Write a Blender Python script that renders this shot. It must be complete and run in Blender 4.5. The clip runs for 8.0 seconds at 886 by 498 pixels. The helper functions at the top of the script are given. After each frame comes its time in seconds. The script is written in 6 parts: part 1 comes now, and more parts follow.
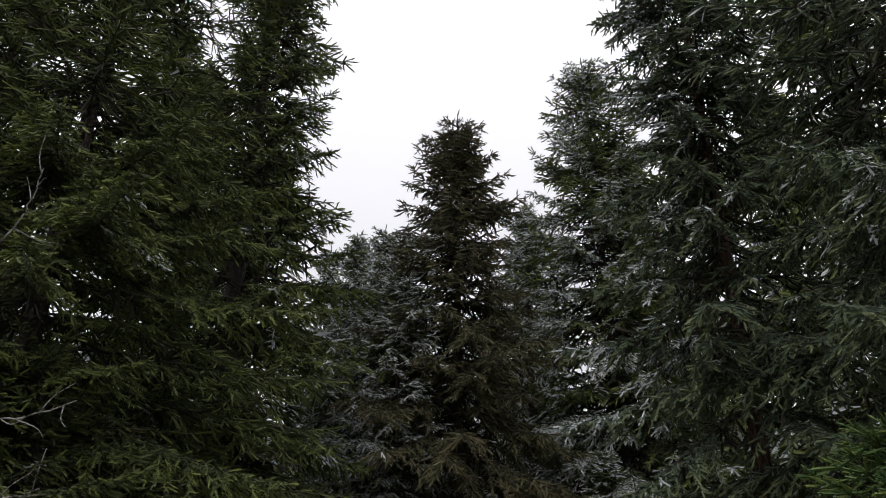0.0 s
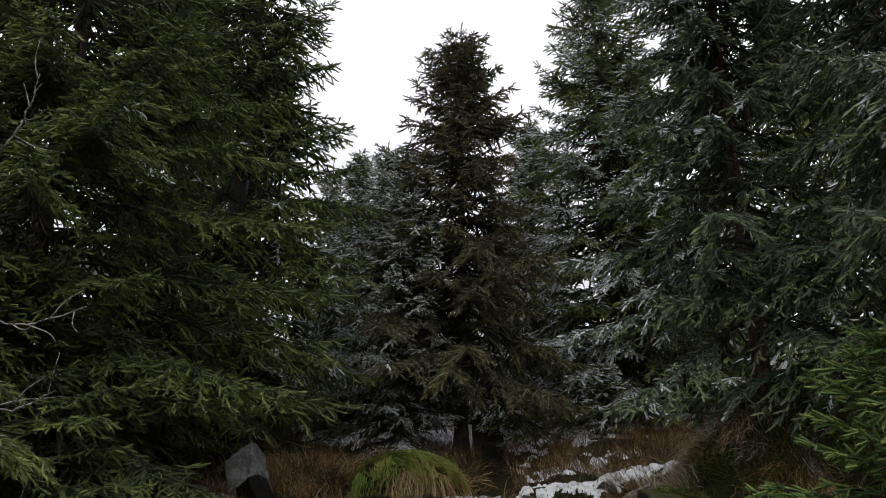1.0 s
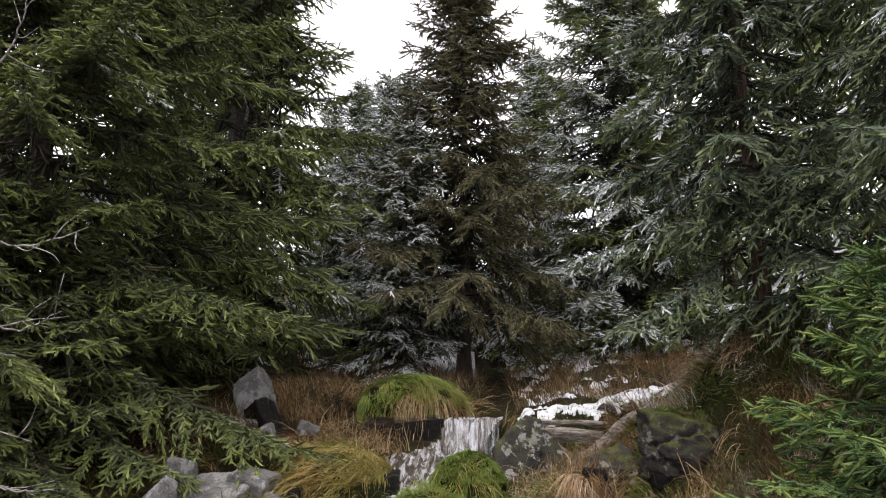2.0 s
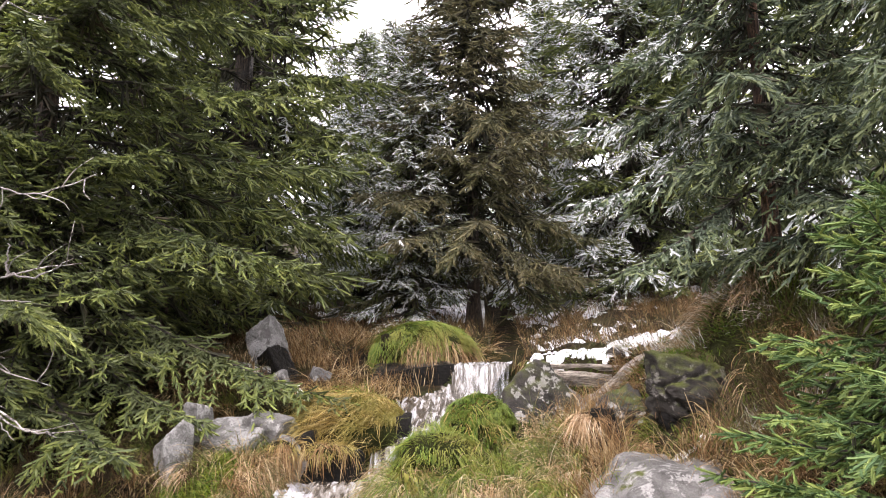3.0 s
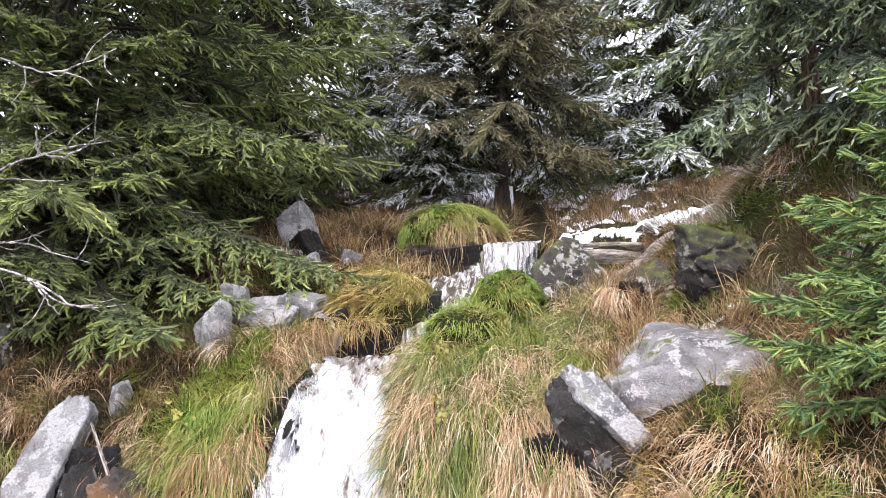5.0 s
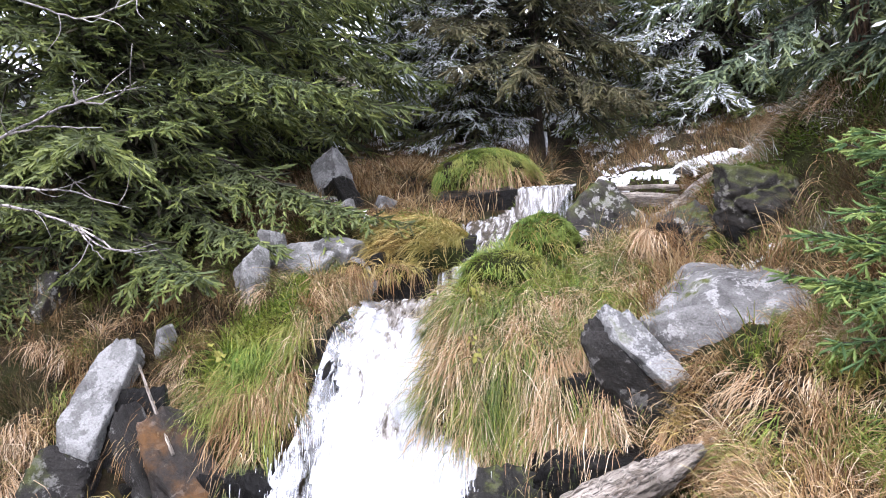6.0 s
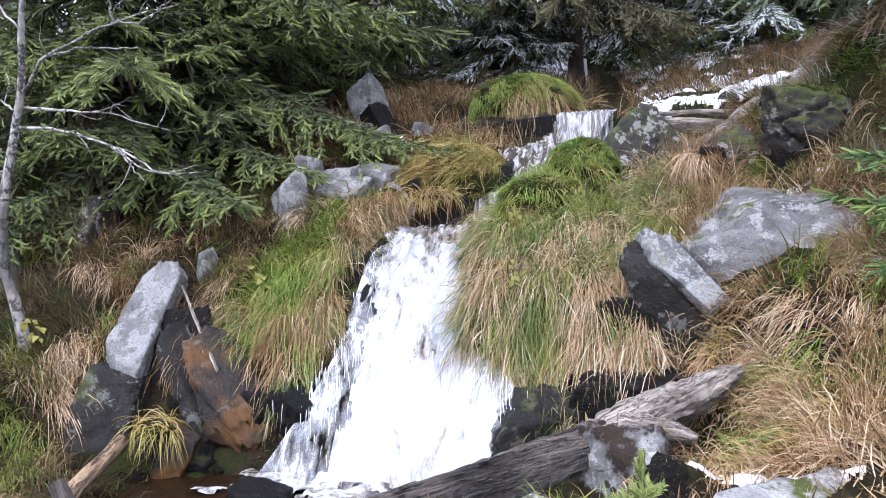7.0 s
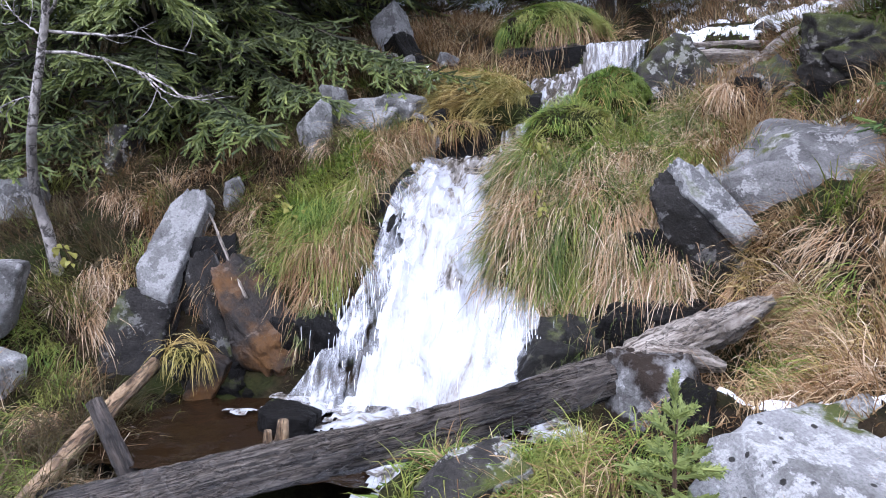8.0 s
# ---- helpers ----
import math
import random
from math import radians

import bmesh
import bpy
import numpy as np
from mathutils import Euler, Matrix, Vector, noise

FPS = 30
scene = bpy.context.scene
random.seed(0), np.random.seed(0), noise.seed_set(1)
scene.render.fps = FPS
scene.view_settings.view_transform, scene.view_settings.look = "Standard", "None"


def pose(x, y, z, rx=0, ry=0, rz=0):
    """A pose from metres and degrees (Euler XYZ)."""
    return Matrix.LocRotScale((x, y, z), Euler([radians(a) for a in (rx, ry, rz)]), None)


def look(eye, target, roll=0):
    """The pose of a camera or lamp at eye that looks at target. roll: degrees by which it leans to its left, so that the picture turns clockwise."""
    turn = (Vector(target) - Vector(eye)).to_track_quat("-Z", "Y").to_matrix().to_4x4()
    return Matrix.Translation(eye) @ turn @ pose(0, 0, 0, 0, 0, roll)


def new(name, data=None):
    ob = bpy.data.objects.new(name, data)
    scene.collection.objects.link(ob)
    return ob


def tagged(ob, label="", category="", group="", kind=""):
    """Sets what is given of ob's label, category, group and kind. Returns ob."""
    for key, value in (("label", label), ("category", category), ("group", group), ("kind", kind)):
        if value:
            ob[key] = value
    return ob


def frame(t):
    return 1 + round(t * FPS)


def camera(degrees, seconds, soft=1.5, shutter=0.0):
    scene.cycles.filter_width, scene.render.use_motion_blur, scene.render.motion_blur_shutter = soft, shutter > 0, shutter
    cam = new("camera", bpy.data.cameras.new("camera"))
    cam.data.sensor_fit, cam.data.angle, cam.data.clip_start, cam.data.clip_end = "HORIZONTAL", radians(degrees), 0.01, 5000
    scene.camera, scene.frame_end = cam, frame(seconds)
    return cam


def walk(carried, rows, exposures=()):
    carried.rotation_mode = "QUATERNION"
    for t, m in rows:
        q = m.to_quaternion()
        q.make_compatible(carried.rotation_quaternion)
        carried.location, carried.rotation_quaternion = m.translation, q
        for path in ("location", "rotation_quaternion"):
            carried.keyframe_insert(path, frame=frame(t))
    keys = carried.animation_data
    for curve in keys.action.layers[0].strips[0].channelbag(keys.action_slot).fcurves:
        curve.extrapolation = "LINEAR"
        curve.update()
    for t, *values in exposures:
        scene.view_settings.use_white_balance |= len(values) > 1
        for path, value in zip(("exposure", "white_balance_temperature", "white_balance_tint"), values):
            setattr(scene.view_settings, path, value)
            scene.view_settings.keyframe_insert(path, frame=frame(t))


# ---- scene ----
cam = camera(62.0, 8.0, soft=1.0)
PATH = [
    (0, (0.0, 0.0, 0.0), (-0.055, 1.795, 0.881), 0.6),
    (0.5, (-0.01, 0.029, -0.025), (-0.069, 1.867, 0.762), 0.6),
    (1, (-0.022, 0.055, -0.063), (-0.084, 1.933, 0.621), 0.5),
    (1.5, (-0.02, 0.087, -0.098), (-0.084, 1.998, 0.488), 0.5),
    (3, (-0.005, 0.098, -0.177), (-0.103, 2.058, 0.208), -0.2),
    (3.5, (0.005, 0.11, -0.213), (-0.105, 2.083, 0.095), -0.4),
    (4, (0.006, 0.122, -0.239), (-0.119, 2.104, -0.002), -0.7),
    (4.5, (0.002, 0.13, -0.268), (-0.148, 2.118, -0.101), -0.8),
    (6, (-0.007, 0.139, -0.344), (-0.283, 2.12, -0.378), -1.7),
    (6.5, (-0.011, 0.143, -0.378), (-0.351, 2.111, -0.486), -1.7),
    (7, (-0.028, 0.15, -0.416), (-0.4, 2.104, -0.624), -1.7),
    (7.5, (-0.053, 0.153, -0.45), (-0.444, 2.091, -0.755), -1.5),
    (8, (-0.082, 0.152, -0.482), (-0.504, 2.073, -0.849), -1.3),
]
EXPOSURES = [(0, -0.40, 6500, 14), (1.0, -0.26, 6500, 14), (1.7, 0.46, 6550, 16), (2.8, 1.73, 6800, 22), (3.5, 2.0, 6750, 22), (4.5, 2.12, 6400, 22), (6.0, 1.93, 5950, 21), (6.5, 1.82, 5800, 20), (7.2, 1.60, 5550, 21), (8, 1.43, 5500, 22)]
walk(cam, [(t, look(eye, target, roll)) for t, eye, target, roll in PATH], EXPOSURES)

# ---- light: a bright overcast winter sky ----
world = bpy.data.worlds.new("overcast_sky")
scene.world = world
world.use_nodes = True
wn, wl = world.node_tree.nodes, world.node_tree.links
bg = wn["Background"]
sky = wn.new("ShaderNodeTexSky")
sky.sky_type = "NISHITA"
sky.sun_disc = False
sky.sun_elevation, sky.sun_rotation = radians(48), radians(200)
sky_scale = wn.new("ShaderNodeVectorMath")
sky_scale.operation = "SCALE"
sky_scale.inputs["Scale"].default_value = 0.12
wl.new(sky.outputs[0], sky_scale.inputs[0])
# the cloud cover is brightest overhead, as an even overcast is
sky_pos = wn.new("ShaderNodeTexCoord")
sky_xyz = wn.new("ShaderNodeSeparateXYZ")
wl.new(sky_pos.outputs["Generated"], sky_xyz.inputs[0])
cover = wn.new("ShaderNodeMapRange")
cover.inputs["From Min"].default_value, cover.inputs["From Max"].default_value = 0.0, 1.0
cover.inputs["To Min"].default_value, cover.inputs["To Max"].default_value = 0.72, 2.0
wl.new(sky_xyz.outputs["Z"], cover.inputs["Value"])
grey = wn.new("ShaderNodeVectorMath")
grey.operation = "SCALE"
grey.inputs[0].default_value = (0.985, 1.0, 1.02)
wl.new(cover.outputs["Result"], grey.inputs["Scale"])
cloud = wn.new("ShaderNodeMix")
cloud.data_type = "RGBA"
cloud.inputs["Factor"].default_value = 0.9
wl.new(sky_scale.outputs[0], cloud.inputs["A"])
wl.new(grey.outputs[0], cloud.inputs["B"])
wl.new(cloud.outputs["Result"], bg.inputs["Color"])
bg.inputs["Strength"].default_value = 1.0

sun = new("sun", bpy.data.lights.new("sun", "SUN"))
sun.data.energy, sun.data.angle, sun.data.color = 0.9, radians(25), (1.0, 0.96, 0.9)
sun.matrix_world = look((-3, -9, 12), (0, 0, 0))


# ---- materials ----
def nodes_of(name):
    m = bpy.data.materials.new(name)
    m.use_nodes = True
    nt = m.node_tree
    return m, nt.nodes, nt.links, nt.nodes["Principled BSDF"]


def noise_node(n, l, scale, detail=4.0, rough=0.55, coord="Object", stretch=None, distort=0.0):
    tc = n.new("ShaderNodeTexCoord")
    tex = n.new("ShaderNodeTexNoise")
    tex.inputs["Scale"].default_value = scale
    tex.inputs["Detail"].default_value = detail
    tex.inputs["Roughness"].default_value = rough
    tex.inputs["Distortion"].default_value = distort
    if stretch:
        mp = n.new("ShaderNodeMapping")
        mp.inputs["Scale"].default_value = stretch
        l.new(tc.outputs[coord], mp.inputs["Vector"])
        l.new(mp.outputs[0], tex.inputs["Vector"])
    else:
        l.new(tc.outputs[coord], tex.inputs["Vector"])
    return tex.outputs["Fac"]


def ramp(n, l, fac, stops):
    r = n.new("ShaderNodeValToRGB")
    while len(r.color_ramp.elements) < len(stops):
        r.color_ramp.elements.new(0.5)
    for e, (p, c) in zip(r.color_ramp.elements, stops):
        e.position = p
        e.color = (*c, 1) if len(c) == 3 else c
    l.new(fac, r.inputs["Fac"])
    return r.outputs["Color"]


def mix_rgb(n, l, fac, a, b, blend="MIX"):
    m = n.new("ShaderNodeMix")
    m.data_type, m.blend_type = "RGBA", blend
    for key, v in (("Factor", fac), ("A", a), ("B", b)):
        if isinstance(v, (int, float)):
            m.inputs[key].default_value = v
        elif isinstance(v, tuple):
            m.inputs[key].default_value = (*v, 1)
        else:
            l.new(v, m.inputs[key])
    return m.outputs["Result"]


def bump(n, l, bsdf, height, strength=0.4, distance=0.02):
    b = n.new("ShaderNodeBump")
    b.inputs["Strength"].default_value, b.inputs["Distance"].default_value = strength, distance
    l.new(height, b.inputs["Height"])
    l.new(b.outputs[0], bsdf.inputs["Normal"])


def math_node(n, l, op, a, b):
    m = n.new("ShaderNodeMath")
    m.operation = op
    for i, v in enumerate((a, b)):
        if isinstance(v, (int, float)):
            m.inputs[i].default_value = v
        else:
            l.new(v, m.inputs[i])
    return m.outputs[0]


def island_random(n):
    return n.new("ShaderNodeNewGeometry").outputs["Random Per Island"]


def up_facing(n, l, lo, hi):
    g = n.new("ShaderNodeNewGeometry")
    sx = n.new("ShaderNodeSeparateXYZ")
    l.new(g.outputs["Normal"], sx.inputs[0])
    mr = n.new("ShaderNodeMapRange")
    mr.inputs["From Min"].default_value, mr.inputs["From Max"].default_value = lo, hi
    l.new(sx.outputs["Z"], mr.inputs["Value"])
    return mr.outputs["Result"]


def leaf_material(name, stops, patch=0.0, patch_color=(0.1, 0.1, 0.05), patch_scale=2.0, rough=0.6, through_light=0.25):
    """Blades and needles: a colour for each island, and wide patches of another hue."""
    m, n, l, b = nodes_of(name)
    col = ramp(n, l, island_random(n), stops)
    if patch:
        p = noise_node(n, l, patch_scale, 3)
        f = ramp(n, l, p, [(0.42, (0, 0, 0)), (0.6, (patch, patch, patch))])
        col = mix_rgb(n, l, f, col, patch_color)
    l.new(col, b.inputs["Base Color"])
    b.inputs["Roughness"].default_value = rough
    b.inputs["Specular IOR Level"].default_value = 0.3
    tr = n.new("ShaderNodeBsdfTranslucent")
    l.new(col, tr.inputs["Color"])
    mx = n.new("ShaderNodeMixShader")
    mx.inputs[0].default_value = through_light
    l.new(b.outputs[0], mx.inputs[1])
    l.new(tr.outputs[0], mx.inputs[2])
    l.new(mx.outputs[0], n["Material Output"].inputs["Surface"])
    return m


def rock_material(name, base, lichen, dark, moss=0.0, wet=0.6, rust=None, lichen_amount=0.55, spots=0.0, rust_from=0.57, gloss=0.2):
    """Weathered stone: soft blotches and fine speckle, crusts of lichen, a few cracks, and round dark spots."""
    m, n, l, b = nodes_of(name)
    big = noise_node(n, l, 2.6, 8, 0.62)
    fine = noise_node(n, l, 85, 4, 0.7)
    mid = noise_node(n, l, 7.5, 10, 0.72)
    speck = noise_node(n, l, 26, 6, 0.7)
    beds = noise_node(n, l, 2.4, 8, 0.66, stretch=(1.0, 1.0, 4.0), distort=0.1)
    col = ramp(n, l, big, [(0.34, dark), (0.47, base), (0.60, tuple(min(1, c * 1.18) for c in base)), (0.72, tuple(c * 0.72 for c in base))])
    col = mix_rgb(n, l, 1.0, col, ramp(n, l, beds, [(0.36, (0.68, 0.67, 0.65)), (0.5, (1, 1, 1)), (0.64, (0.86, 0.86, 0.86))]), "MULTIPLY")
    col = mix_rgb(n, l, ramp(n, l, mid, [(lichen_amount - 0.015, (0, 0, 0)), (lichen_amount + 0.02, (0.9, 0.9, 0.9)), (lichen_amount + 0.14, (0.55, 0.55, 0.55))]), col, lichen)
    col = mix_rgb(n, l, ramp(n, l, speck, [(0.60, (0, 0, 0)), (0.66, (0.7, 0.7, 0.7))]), col, tuple(c * 0.45 for c in base))
    grain = mix_rgb(n, l, 1.0, col, ramp(n, l, fine, [(0.34, (0.66, 0.66, 0.66)), (0.5, (0.97, 0.97, 0.97)), (0.66, (1.18, 1.18, 1.18))]), "MULTIPLY")
    warp = n.new("ShaderNodeTexCoord")
    wobble = n.new("ShaderNodeTexNoise")
    wobble.inputs["Scale"].default_value = 3.0
    wobble.inputs["Detail"].default_value = 6.0
    shake = n.new("ShaderNodeVectorMath")
    shake.operation = "MULTIPLY_ADD"
    l.new(warp.outputs["Object"], wobble.inputs["Vector"])
    l.new(wobble.outputs["Color"], shake.inputs[0])
    shake.inputs[1].default_value = (0.6, 0.6, 0.6)
    l.new(warp.outputs["Object"], shake.inputs[2])
    crack = n.new("ShaderNodeTexVoronoi")
    crack.feature = "DISTANCE_TO_EDGE"
    crack.inputs["Scale"].default_value = 1.7
    l.new(shake.outputs[0], crack.inputs["Vector"])
    seam = ramp(n, l, crack.outputs["Distance"], [(0.0, (0.2, 0.2, 0.2)), (0.009, (1, 1, 1))])
    grain = mix_rgb(n, l, 0.12, grain, seam, "MULTIPLY")
    if spots:
        round_spots = n.new("ShaderNodeTexVoronoi")
        round_spots.inputs["Scale"].default_value = 13.0
        l.new(warp.outputs["Object"], round_spots.inputs["Vector"])
        size = math_node(n, l, "MULTIPLY", noise_node(n, l, 5.0, 3), spots)
        f = ramp(n, l, math_node(n, l, "SUBTRACT", size, math_node(n, l, "ADD", round_spots.outputs["Distance"], math_node(n, l, "MULTIPLY", fine, 0.12))), [(0.0, (0, 0, 0)), (0.04, (1, 1, 1))])
        grain = mix_rgb(n, l, f, grain, (0.02, 0.019, 0.017))
    if rust:
        f = ramp(n, l, math_node(n, l, "ADD", noise_node(n, l, 2.6, 7, 0.65), math_node(n, l, "MULTIPLY", fine, 0.06)), [(rust_from - 0.05, (0, 0, 0)), (rust_from + 0.10, (1, 1, 1))])
        grain = mix_rgb(n, l, f, grain, mix_rgb(n, l, mid, tuple(c * 0.45 for c in rust), tuple(c * 1.5 for c in rust)))
    if moss:
        f = math_node(n, l, "MULTIPLY", up_facing(n, l, 0.2, 0.8), ramp(n, l, noise_node(n, l, 3.3, 7, 0.65), [(0.62 - 0.3 * moss, (0, 0, 0)), (0.68 - 0.24 * moss, (1, 1, 1))]))
        grain = mix_rgb(n, l, f, grain, mix_rgb(n, l, fine, (0.02, 0.03, 0.006), (0.10, 0.11, 0.025)))
    l.new(grain, b.inputs["Base Color"])
    b.inputs["Specular IOR Level"].default_value = gloss
    l.new(ramp(n, l, big, [(0.3, (wet * 0.8,) * 3), (0.7, (min(1, wet + 0.3),) * 3)]), b.inputs["Roughness"])
    relief = math_node(n, l, "ADD", math_node(n, l, "MULTIPLY", mid, 1.1), math_node(n, l, "MULTIPLY", fine, 0.22))
    relief = math_node(n, l, "ADD", relief, math_node(n, l, "MULTIPLY", beds, 0.9))
    relief = math_node(n, l, "ADD", relief, math_node(n, l, "MULTIPLY", speck, 0.35))
    bump(n, l, b, math_node(n, l, "ADD", relief, math_node(n, l, "MULTIPLY", seam, 0.12)), 1.0, 0.03)
    return m


def wood_material(name, light, dark, stretch, wet=0.6):
    m, n, l, b = nodes_of(name)
    g = noise_node(n, l, 6, 8, 0.72, stretch=stretch, distort=0.25)
    st = noise_node(n, l, 2.2, 4, 0.6)
    col = ramp(n, l, g, [(0.40, dark), (0.50, tuple((a + c) / 2 for a, c in zip(light, dark))), (0.60, light)])
    col = mix_rgb(n, l, ramp(n, l, st, [(0.48, (0, 0, 0)), (0.62, (0.8, 0.8, 0.8))]), col, tuple(c * 0.45 for c in dark))
    split = noise_node(n, l, 4, 6, 0.6, stretch=tuple(v * 1.6 if v > 2 else v * 0.8 for v in stretch), distort=0.3)
    gap = ramp(n, l, split, [(0.455, (1, 1, 1)), (0.475, (0.08, 0.07, 0.06)), (0.49, (0.08, 0.07, 0.06)), (0.51, (1, 1, 1))])
    col = mix_rgb(n, l, 0.85, col, gap, "MULTIPLY")
    l.new(col, b.inputs["Base Color"])
    l.new(ramp(n, l, st, [(0.4, (wet, wet, wet)), (0.6, (wet * 0.55,) * 3)]), b.inputs["Roughness"])
    bump(n, l, b, math_node(n, l, "ADD", g, math_node(n, l, "MULTIPLY", gap, 0.5)), 1.0, 0.035)
    return m


NEEDLE = leaf_material("spruce_needles", [(0.0, (0.052, 0.070, 0.034)), (0.5, (0.108, 0.138, 0.056)), (0.85, (0.165, 0.202, 0.076)), (1.0, (0.22, 0.255, 0.098))], 0.5, (0.112, 0.128, 0.062), 0.8, through_light=0.35)
NEEDLE_TIP = leaf_material("spruce_shoot_tips", [(0.0, (0.110, 0.146, 0.046)), (0.6, (0.205, 0.250, 0.070)), (1.0, (0.31, 0.35, 0.105))], 0.4, (0.155, 0.182, 0.066), 1.2, through_light=0.4)
NEEDLE_BLUE = leaf_material("bluish_spruce_needles", [(0.0, (0.055, 0.078, 0.056)), (0.5, (0.105, 0.140, 0.095)), (0.85, (0.155, 0.200, 0.125)), (1.0, (0.21, 0.25, 0.16))], 0.5, (0.100, 0.130, 0.080), 0.8, through_light=0.35)
TIP_BLUE = leaf_material("bluish_shoot_tips", [(0.0, (0.105, 0.145, 0.085)), (0.6, (0.185, 0.235, 0.120)), (1.0, (0.28, 0.325, 0.17))], 0.4, (0.165, 0.20, 0.085), 1.2, through_light=0.4)
TIP_BROWN = leaf_material("dull_shoot_tips", [(0.0, (0.100, 0.106, 0.050)), (0.6, (0.165, 0.162, 0.072)), (1.0, (0.240, 0.220, 0.105))], 0.5, (0.160, 0.125, 0.075), 1.2, through_light=0.4)
NEEDLE_BROWN = leaf_material("spruce_needles_dull", [(0.0, (0.056, 0.062, 0.036)), (0.6, (0.110, 0.115, 0.058)), (1.0, (0.160, 0.158, 0.078))], 0.5, (0.128, 0.106, 0.064), 0.9, through_light=0.35)
# Old inner needles, coloured darker still for the shade inside the crown.
NEEDLE_OLD_SHADED = leaf_material("shaded_old_inner_needles", [(0.0, (0.022, 0.022, 0.014)), (0.6, (0.046, 0.048, 0.026)), (1.0, (0.085, 0.070, 0.046))], 0, through_light=0.1)
NEEDLE_YOUNG = leaf_material("young_needles", [(0.0, (0.045, 0.090, 0.032)), (0.6, (0.095, 0.160, 0.045)), (1.0, (0.16, 0.225, 0.06))], 0.4, (0.065, 0.120, 0.050), 3.0)
TIP_YOUNG = leaf_material("young_shoot_tips", [(0.0, (0.09, 0.14, 0.035)), (0.6, (0.175, 0.235, 0.055)), (1.0, (0.27, 0.32, 0.09))], 0.4, (0.11, 0.17, 0.055), 3.0)
FROST = leaf_material("frosted_needles", [(0.0, (0.42, 0.46, 0.45)), (0.5, (0.66, 0.70, 0.71)), (1.0, (0.84, 0.87, 0.90))], 0, rough=0.7, through_light=0.35)
STRAW = leaf_material("straw_grass", [(0.0, (0.05, 0.028, 0.012)), (0.35, (0.17, 0.10, 0.04)), (0.7, (0.36, 0.25, 0.12)), (1.0, (0.58, 0.47, 0.29))], 0.55, (0.17, 0.085, 0.03), 2.4)
HANGING = leaf_material("hanging_grass_blades", [(0.0, (0.014, 0.018, 0.005)), (0.22, (0.05, 0.062, 0.012)), (0.36, (0.12, 0.11, 0.03)), (0.5, (0.27, 0.175, 0.08)), (0.78, (0.45, 0.33, 0.19)), (1.0, (0.64, 0.53, 0.37))], 0.85, (0.055, 0.095, 0.014), 4.5)
GREEN = leaf_material("green_grass_blades", [(0.0, (0.045, 0.085, 0.012)), (0.6, (0.12, 0.19, 0.025)), (1.0, (0.28, 0.30, 0.06))], 0.6, (0.22, 0.20, 0.05), 3.0)
YELLOW = leaf_material("yellow_grass_blades", [(0.0, (0.11, 0.072, 0.02)), (0.35, (0.27, 0.185, 0.055)), (0.7, (0.42, 0.31, 0.10)), (1.0, (0.56, 0.46, 0.22))], 0.5, (0.15, 0.17, 0.03), 3.2)
BLEACHED = leaf_material("bleached_straw", [(0.0, (0.16, 0.09, 0.045)), (0.4, (0.36, 0.24, 0.13)), (0.75, (0.54, 0.42, 0.28)), (1.0, (0.70, 0.60, 0.46))], 0.5, (0.34, 0.20, 0.085), 5.0)
MOSS_BRIGHT = leaf_material("bright_moss", [(0.0, (0.07, 0.12, 0.010)), (0.6, (0.17, 0.25, 0.022)), (1.0, (0.30, 0.36, 0.05))], 0.4, (0.22, 0.22, 0.04), 5.0)
RIME = leaf_material("rimed_stalks", [(0.0, (0.12, 0.10, 0.065)), (0.4, (0.25, 0.22, 0.16)), (0.65, (0.42, 0.39, 0.34)), (1.0, (0.78, 0.79, 0.80))], 0.4, (0.20, 0.20, 0.09), 3.0)
MOSS = leaf_material("moss_tips", [(0.0, (0.035, 0.07, 0.008)), (0.6, (0.08, 0.14, 0.012)), (1.0, (0.16, 0.22, 0.03))], 0.4, (0.14, 0.16, 0.03), 4.0)
HEATH = leaf_material("heather_twigs", [(0.0, (0.038, 0.024, 0.015)), (0.5, (0.090, 0.056, 0.030)), (0.8, (0.150, 0.098, 0.053)), (1.0, (0.083, 0.098, 0.022))], 0.5, (0.053, 0.056, 0.015), 1.7)
LEAF = leaf_material("yellowed_leaves", [(0.0, (0.13, 0.14, 0.025)), (0.6, (0.20, 0.19, 0.04)), (1.0, (0.30, 0.16, 0.04))], 0)

ROCK_GREY = rock_material("grey_rock", (0.155, 0.152, 0.147), (0.30, 0.297, 0.288), (0.06, 0.058, 0.055), 0.2, lichen_amount=0.54)
ROCK_PALE = rock_material("pale_lichened_rock", (0.225, 0.225, 0.22), (0.36, 0.36, 0.35), (0.12, 0.118, 0.112), 0.12, lichen_amount=0.51, spots=0.42)
ROCK_SLAB = rock_material("pale_grey_slab_rock", (0.155, 0.154, 0.149), (0.26, 0.26, 0.252), (0.075, 0.073, 0.069), 0.0, lichen_amount=0.51)
# Wet rock, its base darkened further for occlusion in crevices.
ROCK_DARK = rock_material("dark_wet_shaded_rock", (0.010, 0.009, 0.0078), (0.14, 0.135, 0.125), (0.0035, 0.0032, 0.003), 0.16, 0.5, lichen_amount=0.63, gloss=0.1)
# Crevice shade is worked into this colour on top of the wet rock's own.
ROCK_BLACK = rock_material("black_wet_shaded_rock", (0.006, 0.0055, 0.005), (0.032, 0.028, 0.024), (0.003, 0.0028, 0.0026), 0.12, 0.4, lichen_amount=0.62, gloss=0.12)
